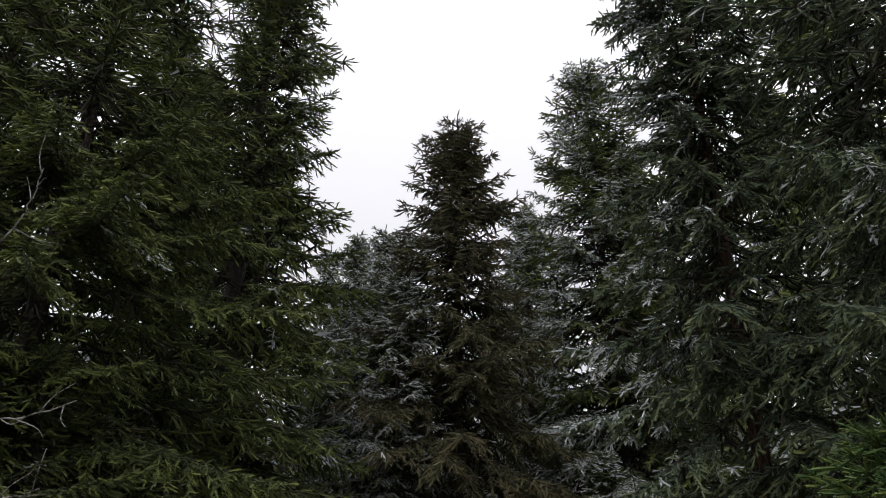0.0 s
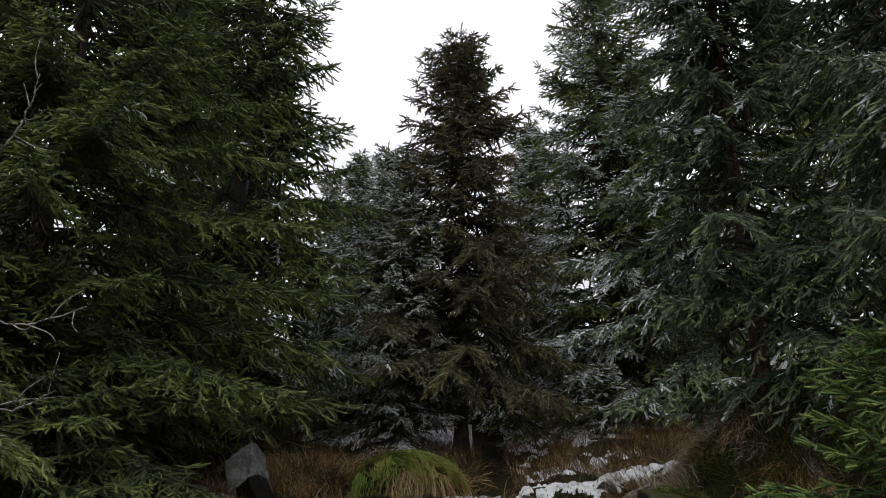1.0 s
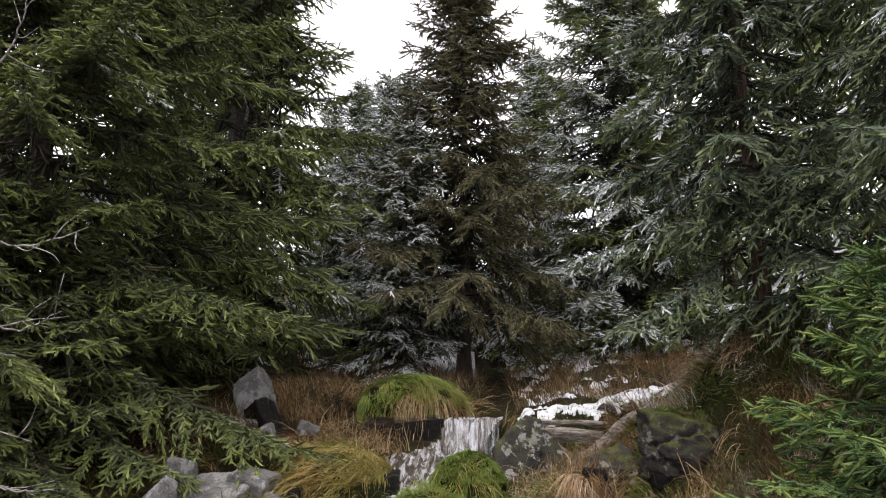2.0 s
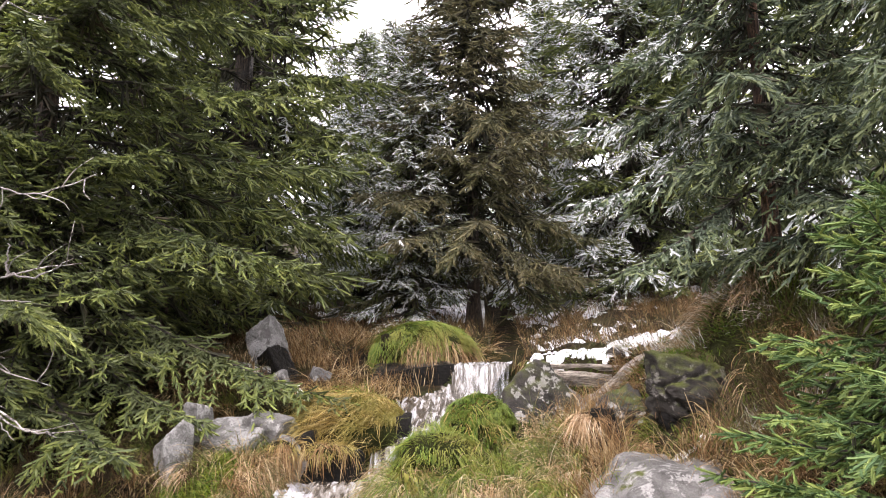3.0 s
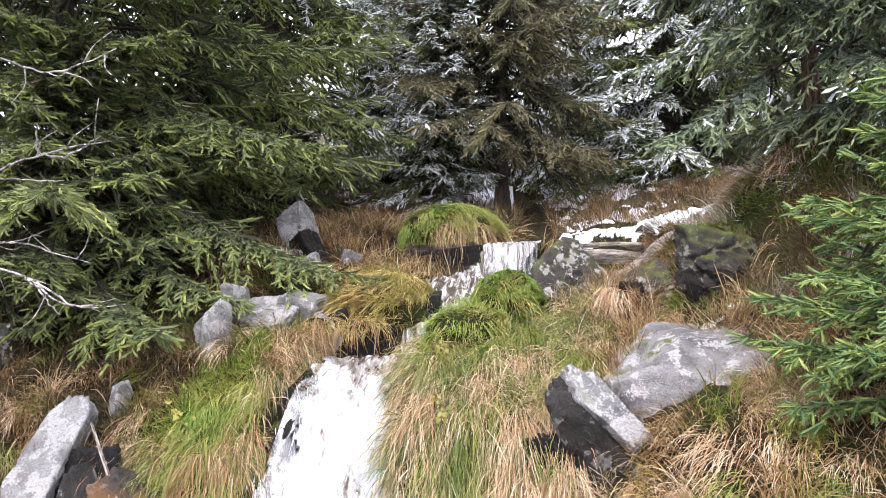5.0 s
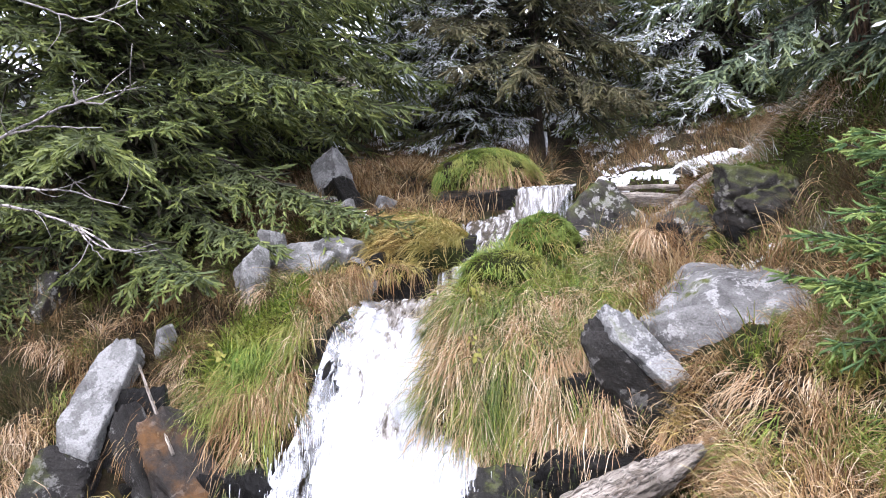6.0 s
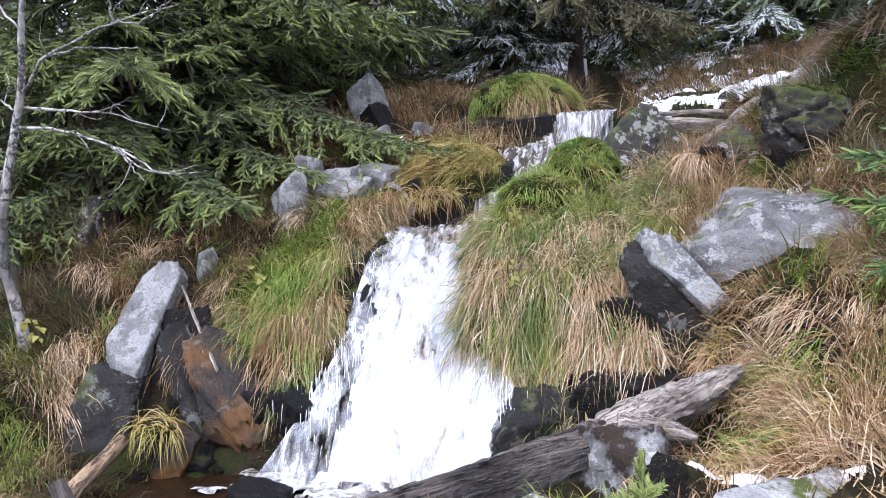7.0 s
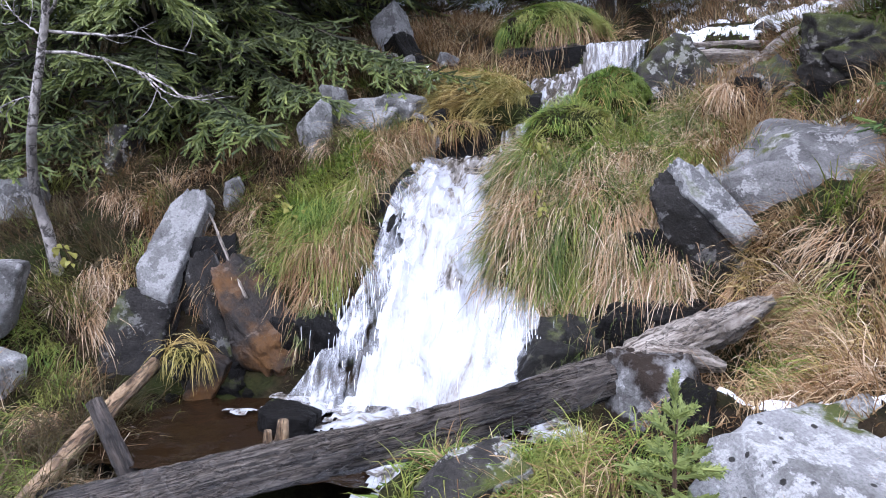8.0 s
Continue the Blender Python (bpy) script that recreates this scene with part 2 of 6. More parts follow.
ROCK_SHELF = rock_material("dark_rock_with_thin_moss", (0.014, 0.013, 0.011), (0.06, 0.058, 0.04), (0.005, 0.0047, 0.004), 0.35, 0.4, lichen_amount=0.56, gloss=0.2)
# Darker variant of ROCK_TILT: wetness and shading of the side are in the colour.
ROCK_SHADED_SIDE = rock_material("shaded_lichened_rock", (0.024, 0.022, 0.020), (0.14, 0.137, 0.13), (0.009, 0.008, 0.0075), 0.25, 0.5, lichen_amount=0.57, gloss=0.15)
ROCK_TILT = rock_material("cleft_grey_rock", (0.13, 0.13, 0.128), (0.32, 0.32, 0.313), (0.04, 0.038, 0.035), 0.2, lichen_amount=0.50)
ROCK_MIX = rock_material("spotted_rock", (0.040, 0.036, 0.032), (0.37, 0.365, 0.35), (0.012, 0.011, 0.010), 0.55, lichen_amount=0.545)
ROCK_MOSSY = rock_material("mossy_dark_rock", (0.030, 0.027, 0.024), (0.17, 0.16, 0.15), (0.008, 0.007, 0.006), 0.95, lichen_amount=0.575)
ROCK_CAP = rock_material("white_lichened_rock_with_dark_moss", (0.26, 0.26, 0.256), (0.42, 0.42, 0.41), (0.14, 0.137, 0.13), 0.0, rust=(0.020, 0.013, 0.008), lichen_amount=0.5, spots=0.8, rust_from=0.44)
ROCK_RUST = rock_material("rusty_rock", (0.020, 0.015, 0.011), (0.12, 0.098, 0.08), (0.008, 0.007, 0.006), 0.0, 0.38, rust=(0.088, 0.040, 0.009), lichen_amount=0.58, rust_from=0.55, gloss=0.3)
BARK = wood_material("spruce_bark", (0.12, 0.085, 0.06), (0.03, 0.022, 0.017), (6, 6, 0.8), 0.9)
BARK_RED = wood_material("red_brown_bark", (0.22, 0.12, 0.07), (0.05, 0.03, 0.02), (7, 7, 0.7), 0.9)
LIMB = wood_material("branch_wood", (0.055, 0.043, 0.032), (0.02, 0.016, 0.012), (3, 3, 3), 0.9)
LOG_WET = wood_material("wet_grey_log", (0.16, 0.135, 0.112), (0.028, 0.022, 0.018), (0.5, 12, 12), 0.30)
LOG_PALE = wood_material("weathered_pale_wood", (0.46, 0.41, 0.35), (0.12, 0.09, 0.065), (0.9, 7, 7), 0.6)
LOG_DARK = wood_material("dark_rotten_wood", (0.09, 0.07, 0.055), (0.02, 0.016, 0.013), (0.9, 6, 6), 0.5)
POLE_WOOD = wood_material("barkless_pole_wood", (0.40, 0.28, 0.16), (0.12, 0.07, 0.035), (1.2, 1.2, 6), 0.5)
BIRCH = wood_material("pale_birch_bark", (0.42, 0.39, 0.36), (0.19, 0.17, 0.155), (2, 2, 2), 0.7)


def snow_material():
    m, n, l, b = nodes_of("old_snow")
    f = noise_node(n, l, 9, 5, 0.65)
    l.new(ramp(n, l, f, [(0.3, (0.36, 0.375, 0.39)), (0.6, (0.60, 0.615, 0.63))]), b.inputs["Base Color"])
    b.inputs["Roughness"].default_value = 0.65
    bump(n, l, b, f, 0.7, 0.03)
    return m


def soil_material():
    """Peaty soil under moss and dead grass."""
    m, n, l, b = nodes_of("peaty_mossy_soil")
    big = noise_node(n, l, 1.3, 5, 0.6)
    mid = noise_node(n, l, 7, 6, 0.65)
    fine = noise_node(n, l, 45, 5, 0.7)
    col = ramp(n, l, mid, [(0.32, (0.007, 0.0055, 0.0035)), (0.5, (0.020, 0.014, 0.008)), (0.7, (0.052, 0.036, 0.018))])
    moss = ramp(n, l, fine, [(0.3, (0.010, 0.014, 0.004)), (0.7, (0.034, 0.038, 0.010))])
    col = mix_rgb(n, l, ramp(n, l, big, [(0.45, (0, 0, 0)), (0.6, (1, 1, 1))]), col, moss)
    l.new(col, b.inputs["Base Color"])
    b.inputs["Roughness"].default_value = 0.9
    b.inputs["Specular IOR Level"].default_value = 0.08
    bump(n, l, b, math_node(n, l, "ADD", mid, fine), 1.0, 0.04)
    return m


def foam_material(name, holes, stretch, scale=6.0, lip=None, white=(0.55, 0.56, 0.58)):
    """White rushing water: foam over clear, peat-brown water in streaks along the fall. lip: from where to where along y the water is still clear and brown, not yet beaten white."""
    m, n, l, b = nodes_of(name)
    st = noise_node(n, l, scale, 6, 0.58, stretch=stretch, distort=0.9)
    fine = noise_node(n, l, 30, 4, 0.6, stretch=stretch, distort=0.5)
    f = math_node(n, l, "ADD", math_node(n, l, "MULTIPLY", st, 0.82), math_node(n, l, "MULTIPLY", fine, 0.18))
    if lip:
        tc, sx, mr = n.new("ShaderNodeTexCoord"), n.new("ShaderNodeSeparateXYZ"), n.new("ShaderNodeMapRange")
        l.new(tc.outputs["Object"], sx.inputs[0])
        l.new(sx.outputs["Y"], mr.inputs["Value"])
        mr.inputs["From Min"].default_value, mr.inputs["From Max"].default_value = lip
        mr.inputs["To Max"].default_value = 0.12
        f = math_node(n, l, "SUBTRACT", f, mr.outputs["Result"])
    col = ramp(n, l, f, [(holes - 0.03, (0.035, 0.028, 0.02)), (holes + 0.03, (0.17, 0.155, 0.135)), (holes + 0.10, (0.29, 0.30, 0.325)), (holes + 0.28, white)])
    l.new(col, b.inputs["Base Color"])
    l.new(ramp(n, l, f, [(holes, (0.08,) * 3), (holes + 0.14, (0.6,) * 3)]), b.inputs["Roughness"])
    bump(n, l, b, f, 0.8, 0.06)
    return m


def pool_material():
    m, n, l, b = nodes_of("peat_brown_pool")
    w = noise_node(n, l, 9, 4, 0.6, distort=0.5)
    foam = noise_node(n, l, 5, 6, 0.7, distort=0.8)
    l.new(mix_rgb(n, l, ramp(n, l, foam, [(0.68, (0, 0, 0)), (0.74, (0.8, 0.8, 0.8))]), (0.012, 0.0065, 0.003), (0.7, 0.7, 0.68)), b.inputs["Base Color"])
    b.inputs["Roughness"].default_value = 0.07
    b.inputs["IOR"].default_value = 1.33
    bump(n, l, b, w, 0.35, 0.04)
    return m


SNOW, SOIL = snow_material(), soil_material()
FOAM = foam_material("white_water", 0.345, (1.7, 0.7, 0.7), 3.6, (4.9, 5.9), white=(0.42, 0.43, 0.455))
FOAM_THIN = foam_material("thin_falling_water", 0.485, (3.4, 0.9, 0.5), 6.0, white=(0.66, 0.68, 0.71))
FOAM_POOL = foam_material("pool_foam", 0.43, (1.0, 1.0, 1.0), 7.0)
POOL = pool_material()
def veil_material(name, open_share, stretch, scale, dense=0.95):
    """A broken film of water: white threads with gaps between them."""
    m, n, l, b = nodes_of(name)
    st = noise_node(n, l, scale, 5, 0.65, stretch=stretch, distort=0.3)
    b.inputs["Base Color"].default_value = (0.66, 0.68, 0.71, 1)
    b.inputs["Roughness"].default_value = 0.35
    clear = n.new("ShaderNodeBsdfTransparent")
    mx = n.new("ShaderNodeMixShader")
    l.new(ramp(n, l, st, [(open_share - 0.16, (0, 0, 0)), (open_share, (0.30 * dense,) * 3), (open_share + 0.22, (dense,) * 3)]), mx.inputs[0])
    l.new(clear.outputs[0], mx.inputs[1])
    l.new(b.outputs[0], mx.inputs[2])
    l.new(mx.outputs[0], n["Material Output"].inputs["Surface"])
    return m


VEIL = veil_material("broken_falling_water", 0.52, (3.0, 1.2, 0.7), 4.0, 0.85)
VEIL_THIN = veil_material("thin_ledge_water", 0.555, (9.0, 1.2, 0.5), 5.0, 0.6)
SPRAY = leaf_material("water_threads", [(0.0, (0.35, 0.37, 0.40)), (0.5, (0.70, 0.72, 0.74)), (1.0, (0.88, 0.89, 0.90))], 0, rough=0.25, through_light=0.4)


# ---- mesh helpers ----
def mesh_np(name, V, T=None, Q=None, tm=None, qm=None, smooth=False):
    T = np.zeros((0, 3), np.int32) if T is None else np.asarray(T, np.int32)
    Q = np.zeros((0, 4), np.int32) if Q is None else np.asarray(Q, np.int32)
    me = bpy.data.meshes.new(name)
    me.vertices.add(len(V))
    me.vertices.foreach_set("co", np.asarray(V, np.float32).ravel())
    me.loops.add(T.size + Q.size)
    me.loops.foreach_set("vertex_index", np.concatenate([T.ravel(), Q.ravel()]))
    me.polygons.add(len(T) + len(Q))
    me.polygons.foreach_set("loop_start", np.concatenate([np.arange(len(T)) * 3, T.size + np.arange(len(Q)) * 4]).astype(np.int32))
    if tm is not None or qm is not None:
        mi = np.concatenate([np.zeros(len(T)) if tm is None else tm, np.zeros(len(Q)) if qm is None else qm]).astype(np.int32)
        me.polygons.foreach_set("material_index", mi)
    me.polygons.foreach_set("use_smooth", np.full(len(T) + len(Q), smooth))
    me.update(calc_edges=True)
    return me


def part(name, me, materials, parent=None, label=""):
    """Links a mesh as one object, under a thing or a part."""
    if isinstance(me, bmesh.types.BMesh):
        bm, me = me, bpy.data.meshes.new(name)
        bm.to_mesh(me)
        bm.free()
    for m in materials if isinstance(materials, (list, tuple)) else [materials]:
        me.materials.append(m)
    ob = new(name, me)
    ob.parent = parent
    if label:
        tagged(ob, label)
    return ob


def thing(name, label, category, group="", kind=""):
    return tagged(new(name), label, category, group, kind)


def unit(v):
    return v / np.maximum(np.linalg.norm(v, axis=-1, keepdims=True), 1e-9)


def waves(x, y, scale, seed, n=7):
    """Smooth random relief in -1..1, as a sum of crossed waves."""
    rng = np.random.default_rng(seed)
    out = 0.0
    for _ in range(n):
        a, p, k = rng.uniform(0, 6.283), rng.uniform(0, 6.283), rng.uniform(0.6, 1.7) * 6.283 / scale
        out = out + np.sin((x * math.cos(a) + y * math.sin(a)) * k + p)
    return out / n ** 0.5 / 1.5


def tube(points, radii, sides=10, seed=0, rough=0.0, flat=1.0, cap=True):
    """A tapered, slightly uneven round bar through the points."""
    P, Rr = np.array(points, float), np.array(radii, float)
    rng = np.random.default_rng(seed)
    D = unit(np.gradient(P, axis=0))
    ref = np.array([0.0, 0.0, 1.0]) if abs(D[:, 2]).mean() < 0.8 else np.array([1.0, 0.0, 0.0])
    A = unit(np.cross(D, ref))
    B = np.cross(A, D)
    a = np.arange(sides) * 2 * np.pi / sides
    jig = 1 + rough * (rng.standard_normal((len(P), sides)) * 0.5 + rng.standard_normal((1, sides)))
    ring = P[:, None] + (Rr[:, None] * jig)[..., None] * (np.cos(a)[None, :, None] * A[:, None] + flat * np.sin(a)[None, :, None] * B[:, None])
    V = ring.reshape(-1, 3)
    i, j = np.meshgrid(np.arange(len(P) - 1), np.arange(sides), indexing="ij")
    k = (j + 1) % sides
    Q = np.stack([i * sides + j, i * sides + k, (i + 1) * sides + k, (i + 1) * sides + j], -1).reshape(-1, 4)
    T = np.zeros((0, 3), int)
    if cap:
        V = np.concatenate([V, P[:1] - D[:1] * Rr[0] * 0.15, P[-1:] + D[-1:] * Rr[-1] * 0.15])
        n0, j = len(V) - 2, np.arange(sides)
        k = (j + 1) % sides
        T = np.concatenate([np.stack([np.full(sides, n0), k, j], -1), np.stack([np.full(sides, n0 + 1), (len(P) - 1) * sides + j, (len(P) - 1) * sides + k], -1)])
    return V, T, Q


def join(pieces):
    """Several (V, T, Q) as one."""
    Vs, Ts, Qs, off = [], [], [], 0
    for V, T, Q in pieces:
        Vs.append(V), Ts.append(np.asarray(T) + off), Qs.append(np.asarray(Q) + off)
        off += len(V)
    return np.concatenate(Vs), np.concatenate(Ts), np.concatenate(Qs)


def spline(points, n):
    """A smooth line through the points."""
    P = np.array(points, float)
    t, s = np.arange(len(P)), np.linspace(0, len(P) - 1, n)
    i = np.clip(s.astype(int), 0, len(P) - 2)
    f = (s - i)[:, None]
    pad = np.concatenate([2 * P[:1] - P[1:2], P, 2 * P[-1:] - P[-2:-1]])
    a, b, c, d = pad[i], pad[i + 1], pad[i + 2], pad[i + 3]
    return 0.5 * (2 * b + (c - a) * f + (2 * a - 5 * b + 4 * c - d) * f ** 2 + (3 * b - a - 3 * c + d) * f ** 3)


# ---- the lie of the land: lines that run up the slope, as (y, x) and (y, z) ----
def line(*pairs):
    return np.array(pairs, float).T


BED_LEFT = line((-14, -4.6), (-9, -3.1), (-6, -2.9), (-3, -1.9), (-0.5, -2.2), (2.0, -1.9), (2.7, -1.75), (3.0, -2.25), (3.9, -2.4), (4.1, -1.8), (4.5, -1.52), (5.75, -1.52), (6.1, -1.3), (6.4, -0.78), (7.0, -0.75), (7.15, -0.25), (7.5, -0.2), (9, 0.2), (60, 0.2))
BED_RIGHT = line((-14, -3.0), (-9, -1.6), (-6, -1.8), (-3, -0.8), (-0.5, -1.25), (2.7, -0.95), (3.1, -0.3), (3.6, -0.15), (4.2, -0.42), (4.45, -0.45), (4.6, -0.78), (5.75, -0.8), (6.1, -0.7), (6.4, -0.25), (7.0, -0.05), (7.3, 0.26), (9, 0.55), (60, 0.55))
BED_Z = line((-6, -3.2), (0, -2.7), (2.7, -2.45), (3.0, -2.4), (3.9, -2.35), (4.1, -2.12), (4.5, -1.75), (4.9, -1.45), (5.3, -1.17), (5.7, -1.0), (6.1, -0.9), (6.3, -0.68), (6.6, -0.5), (7.0, -0.32), (7.1, -0.27), (7.28, 0.0), (8, 0.08), (9.5, 0.3), (11, 0.65), (13.5, 1.3), (20, 2.9), (60, 12))
BANK_LEFT_Z = line((-6, -2.9), (2.7, -2.25), (3.2, -2.28), (3.85, -2.3), (4.2, -2.05), (4.4, -1.75), (4.6, -1.45), (5.2, -1.05), (5.7, -0.75), (6.1, -0.62), (6.7, -0.35), (7.1, -0.2), (8.1, -0.05), (8.6, 0.25), (9.2, 0.42), (11, 0.72), (13.5, 1.3), (20, 2.9), (60, 12))
BANK_RIGHT_Z = line((-6, -2.4), (2.0, -1.78), (2.55, -1.72), (2.85, -1.95), (3.1, -2.25), (3.6, -2.15), (4.2, -1.95), (4.5, -1.72), (4.65, -1.55), (4.85, -1.2), (5.3, -0.86), (5.9, -0.56), (6.2, -0.5), (6.6, -0.42), (7.0, -0.35), (7.5, -0.1), (7.9, 0.12), (8.4, 0.22), (9.5, 0.35), (11.2, 0.68), (13.5, 1.32), (20, 2.9), (60, 12))
LEFT_Z = line((-6, -2.6), (2.5, -2.3), (3.4, -2.2), (4.0, -2.15), (4.4, -1.9), (4.7, -1.5), (5.0, -1.2), (5.5, -0.88), (6.2, -0.52), (7.0, -0.12), (7.8, 0.15), (9, 0.45), (11, 0.75), (13.5, 1.3), (20, 2.9), (60, 12))
FAR_LEFT_Z = line((-6, -2.3), (2.5, -2.2), (3.4, -1.9), (4.2, -1.5), (5.0, -1.12), (5.5, -0.85), (6.2, -0.5), (7.0, -0.1), (9, 0.5), (11, 0.85), (13.5, 1.4), (20, 3.0), (60, 12))
RIGHT_Z = line((-6, -1.75), (1.5, -1.75), (2.45, -1.74), (2.65, -1.62), (3.0, -1.62), (3.25, -1.88), (3.4, -1.95), (4.0, -1.85), (4.4, -1.72), (4.65, -1.5), (4.9, -1.15), (5.3, -0.85), (5.9, -0.58), (6.4, -0.5), (7.0, -0.42), (7.6, -0.2), (7.95, 0.08), (8.3, 0.22), (9.5, 0.36), (11.2, 0.7), (13.5, 1.35), (20, 2.9), (60, 12))
SLOPE_Z = line((-6, -1.75), (2.0, -1.75), (2.45, -1.68), (2.65, -1.5), (3.2, -1.46), (3.6, -1.34), (4.2, -1.1), (4.6, -0.92), (5.2, -0.76), (5.9, -0.6), (6.4, -0.42), (7.0, -0.3), (7.6, -0.12), (7.9, 0.18), (8.4, 0.30), (9.5, 0.4), (11.2, 0.75), (13.5, 1.4), (20, 2.9), (60, 12))
HIGH_Z = line((-6, -1.5), (2.0, -1.45), (3.5, -1.1), (4.2, -0.75), (4.8, -0.5), (5.6, -0.12), (6.0, 0.2), (6.4, 0.48), (7.0, 0.42), (8.0, 0.46), (9.0, 0.56), (10, 0.72), (11.2, 0.98), (13.5, 1.5), (20, 3.0), (60, 12))


def ground_height(x, y, rough=1.0):
    x, y = np.broadcast_arrays(np.asarray(x, float), np.asarray(y, float))
    at = lambda ln: np.interp(y, ln[0], ln[1])  # noqa: E731
    bl, br = at(BED_LEFT), at(BED_RIGHT)
    bed = at(BED_Z)
    xs = [np.full_like(x, -14), np.full_like(x, -4.0), np.minimum(bl - 0.6, -2.9), bl - 0.22, bl + 0.04, br - 0.04, br + 0.2, np.maximum(br + 0.3, 0.3), np.full_like(x, 1.2), np.full_like(x, 2.2), np.full_like(x, 14)]
    zs = [at(FAR_LEFT_Z) + 1.2, at(FAR_LEFT_Z), at(LEFT_Z), at(BANK_LEFT_Z), bed, bed, at(BANK_RIGHT_Z), at(RIGHT_Z), at(SLOPE_Z), at(HIGH_Z), at(HIGH_Z) + 2.0]
    z = np.where(x <= xs[0], zs[0], zs[-1])
    for a, b, za, zb in zip(xs, xs[1:], zs, zs[1:]):
        f = np.clip((x - a) / (b - a), 0, 1)
        f = 0.5 * f + 0.5 * f * f * (3 - 2 * f)
        z = np.where((x > a) & (x <= b), za + (zb - za) * f, z)
    in_bed = (x > bl) & (x < br)
    calm = np.where(in_bed, 0.35, 1.0) * rough
    z = z + 0.52 * np.exp(-(((x - 2.5) / 0.42) ** 2 + ((y - 6.25) / 0.5) ** 2) / 1.6)  # the hump that carries the red-barked spruce
    far = np.clip((np.hypot(x, y - 5) - 6) / 8, 0, 3)
    return z + calm * (0.05 * waves(x, y, 0.9, 3) + 0.022 * waves(x, y, 0.28, 4) + 0.25 * far * waves(x, y, 7.0, 5))


def ground_normal(x, y):
    e = 0.04
    gx = (ground_height(x + e, y) - ground_height(x - e, y)) / (2 * e)
    gy = (ground_height(x, y + e) - ground_height(x, y - e)) / (2 * e)
    return unit(np.stack([-gx, -gy, np.ones_like(gx)], -1))


def grid_mesh(name, gx, gy, height, keep=None, smooth=True):
    X, Y = np.meshgrid(gx, gy)
    V = np.stack([X, Y, height(X, Y)], -1).reshape(-1, 3)
    ny, nx = X.shape
    i, j = np.meshgrid(np.arange(ny - 1), np.arange(nx - 1), indexing="ij")
    Q = np.stack([i * nx + j, i * nx + j + 1, (i + 1) * nx + j + 1, (i + 1) * nx + j], -1).reshape(-1, 4)
    if keep is not None:
        c = V[Q].mean(1)
        Q = Q[keep(c[:, 0], c[:, 1])]
        used = np.unique(Q)
        back = np.zeros(len(V), int)
        back[used] = np.arange(len(used))
        V, Q = V[used], back[Q]
    return mesh_np(name, V, None, Q, smooth=smooth)


gx = np.concatenate([np.linspace(-120, -16, 14), np.linspace(-14, -5.2, 24), np.arange(-5, 3.4, 0.05), np.linspace(3.6, 14, 26), np.linspace(18, 120, 14)])
gy = np.concatenate([np.linspace(-60, -8, 10), np.linspace(-6, 1.6, 20), np.arange(1.8, 9.4, 0.05), np.linspace(9.6, 22, 50), np.linspace(24, 140, 24)])
tagged(part("ground", grid_mesh("ground", gx, gy, ground_height), SOIL), "steep peaty stream bank with moss and dead grass", "ground", kind="structure")


# ---- water ----
def water_height(x, y):
    at = lambda ln: np.interp(y, ln[0], ln[1])  # noqa: E731
    z = at(BED_Z) + 0.10
    turb = np.clip((y - 3.9) * 3, 0.15, 1)
    return z + turb * np.where(y > 5.9, 0.3, 0.8) * (0.05 * waves(x * 1.8, y * 0.7, 0.5, 11) + 0.02 * waves(x * 2.0, y * 0.6, 0.2, 12))


def in_stream(x, y, spread=0.03):
    return (x > np.interp(y, *BED_LEFT) - spread) & (x < np.interp(y, *BED_RIGHT) + spread)


FALL_LEFT = line((3.7, -1.58), (3.95, -1.52), (4.2, -1.45), (4.5, -1.42), (4.9, -1.45), (5.4, -1.48), (5.9, -1.45))
tagged(part("waterfall", grid_mesh("waterfall", np.arange(-1.95, -0.35, 0.025), np.arange(3.72, 5.95, 0.025), water_height, lambda x, y: in_stream(x, y) & (x > np.interp(y, *FALL_LEFT) + 0.05 * waves(y, y * 0.3, 0.25, 5))), FOAM), "white foaming waterfall sliding down between grassy banks", "waterfall", kind="structure")
tagged(part("upper_cascade", grid_mesh("upper_cascade", np.arange(-0.9, 0.5, 0.02), np.arange(5.95, 7.6, 0.02), water_height, in_stream), FOAM_THIN), "small upper cascade of clear and white water", "waterfall", kind="structure")
tagged(part("pool_water", grid_mesh("pool_water", np.arange(-2.8, 0.1, 0.04), np.arange(3.1, 4.05, 0.04), lambda x, y: -2.16 + 0.012 * waves(x, y, 0.25, 8) + 0 * x, None), POOL), "dark peat-brown pool under the waterfall", "water", kind="structure")
tagged(part("lower_stream", grid_mesh("lower_stream", np.arange(-4.4, -0.1, 0.04), np.arange(-12, 3.05, 0.04), lambda x, y: np.maximum(-2.12 + (y - 2.9) * 0.12, np.interp(y, *BED_Z) + 0.08) + 0.025 * waves(x, y, 0.3, 9), lambda x, y: in_stream(x, y, 0.12 + 0.05 * waves(y, x, 0.6, 17)) & (y < 2.36 + 0.54 * (x + 2.1))), FOAM), "white stream running on below the fallen log", "water", kind="structure")
tagged(part("foot_foam", grid_mesh("foot_foam", np.arange(-2.2, 0.1, 0.02), np.arange(3.05, 4.1, 0.02), lambda x, y: -2.145 + 0.012 * waves(x, y, 0.22, 13), lambda x, y: ((x - 0.9 * (3.8 - y) > -1.72 + 0.12 * waves(x, y, 0.35, 14)) | (np.abs(y - 3.86 - 0.15 * (x + 1.8) + 0.03 * waves(x, y, 0.2, 18)) < 0.045)) & (waves(x, y, 0.4, 15) + 0.5 * waves(x, y, 0.13, 16) > -0.7)), FOAM_POOL), "white foam spreading at the foot of the waterfall", "water", kind="structure")


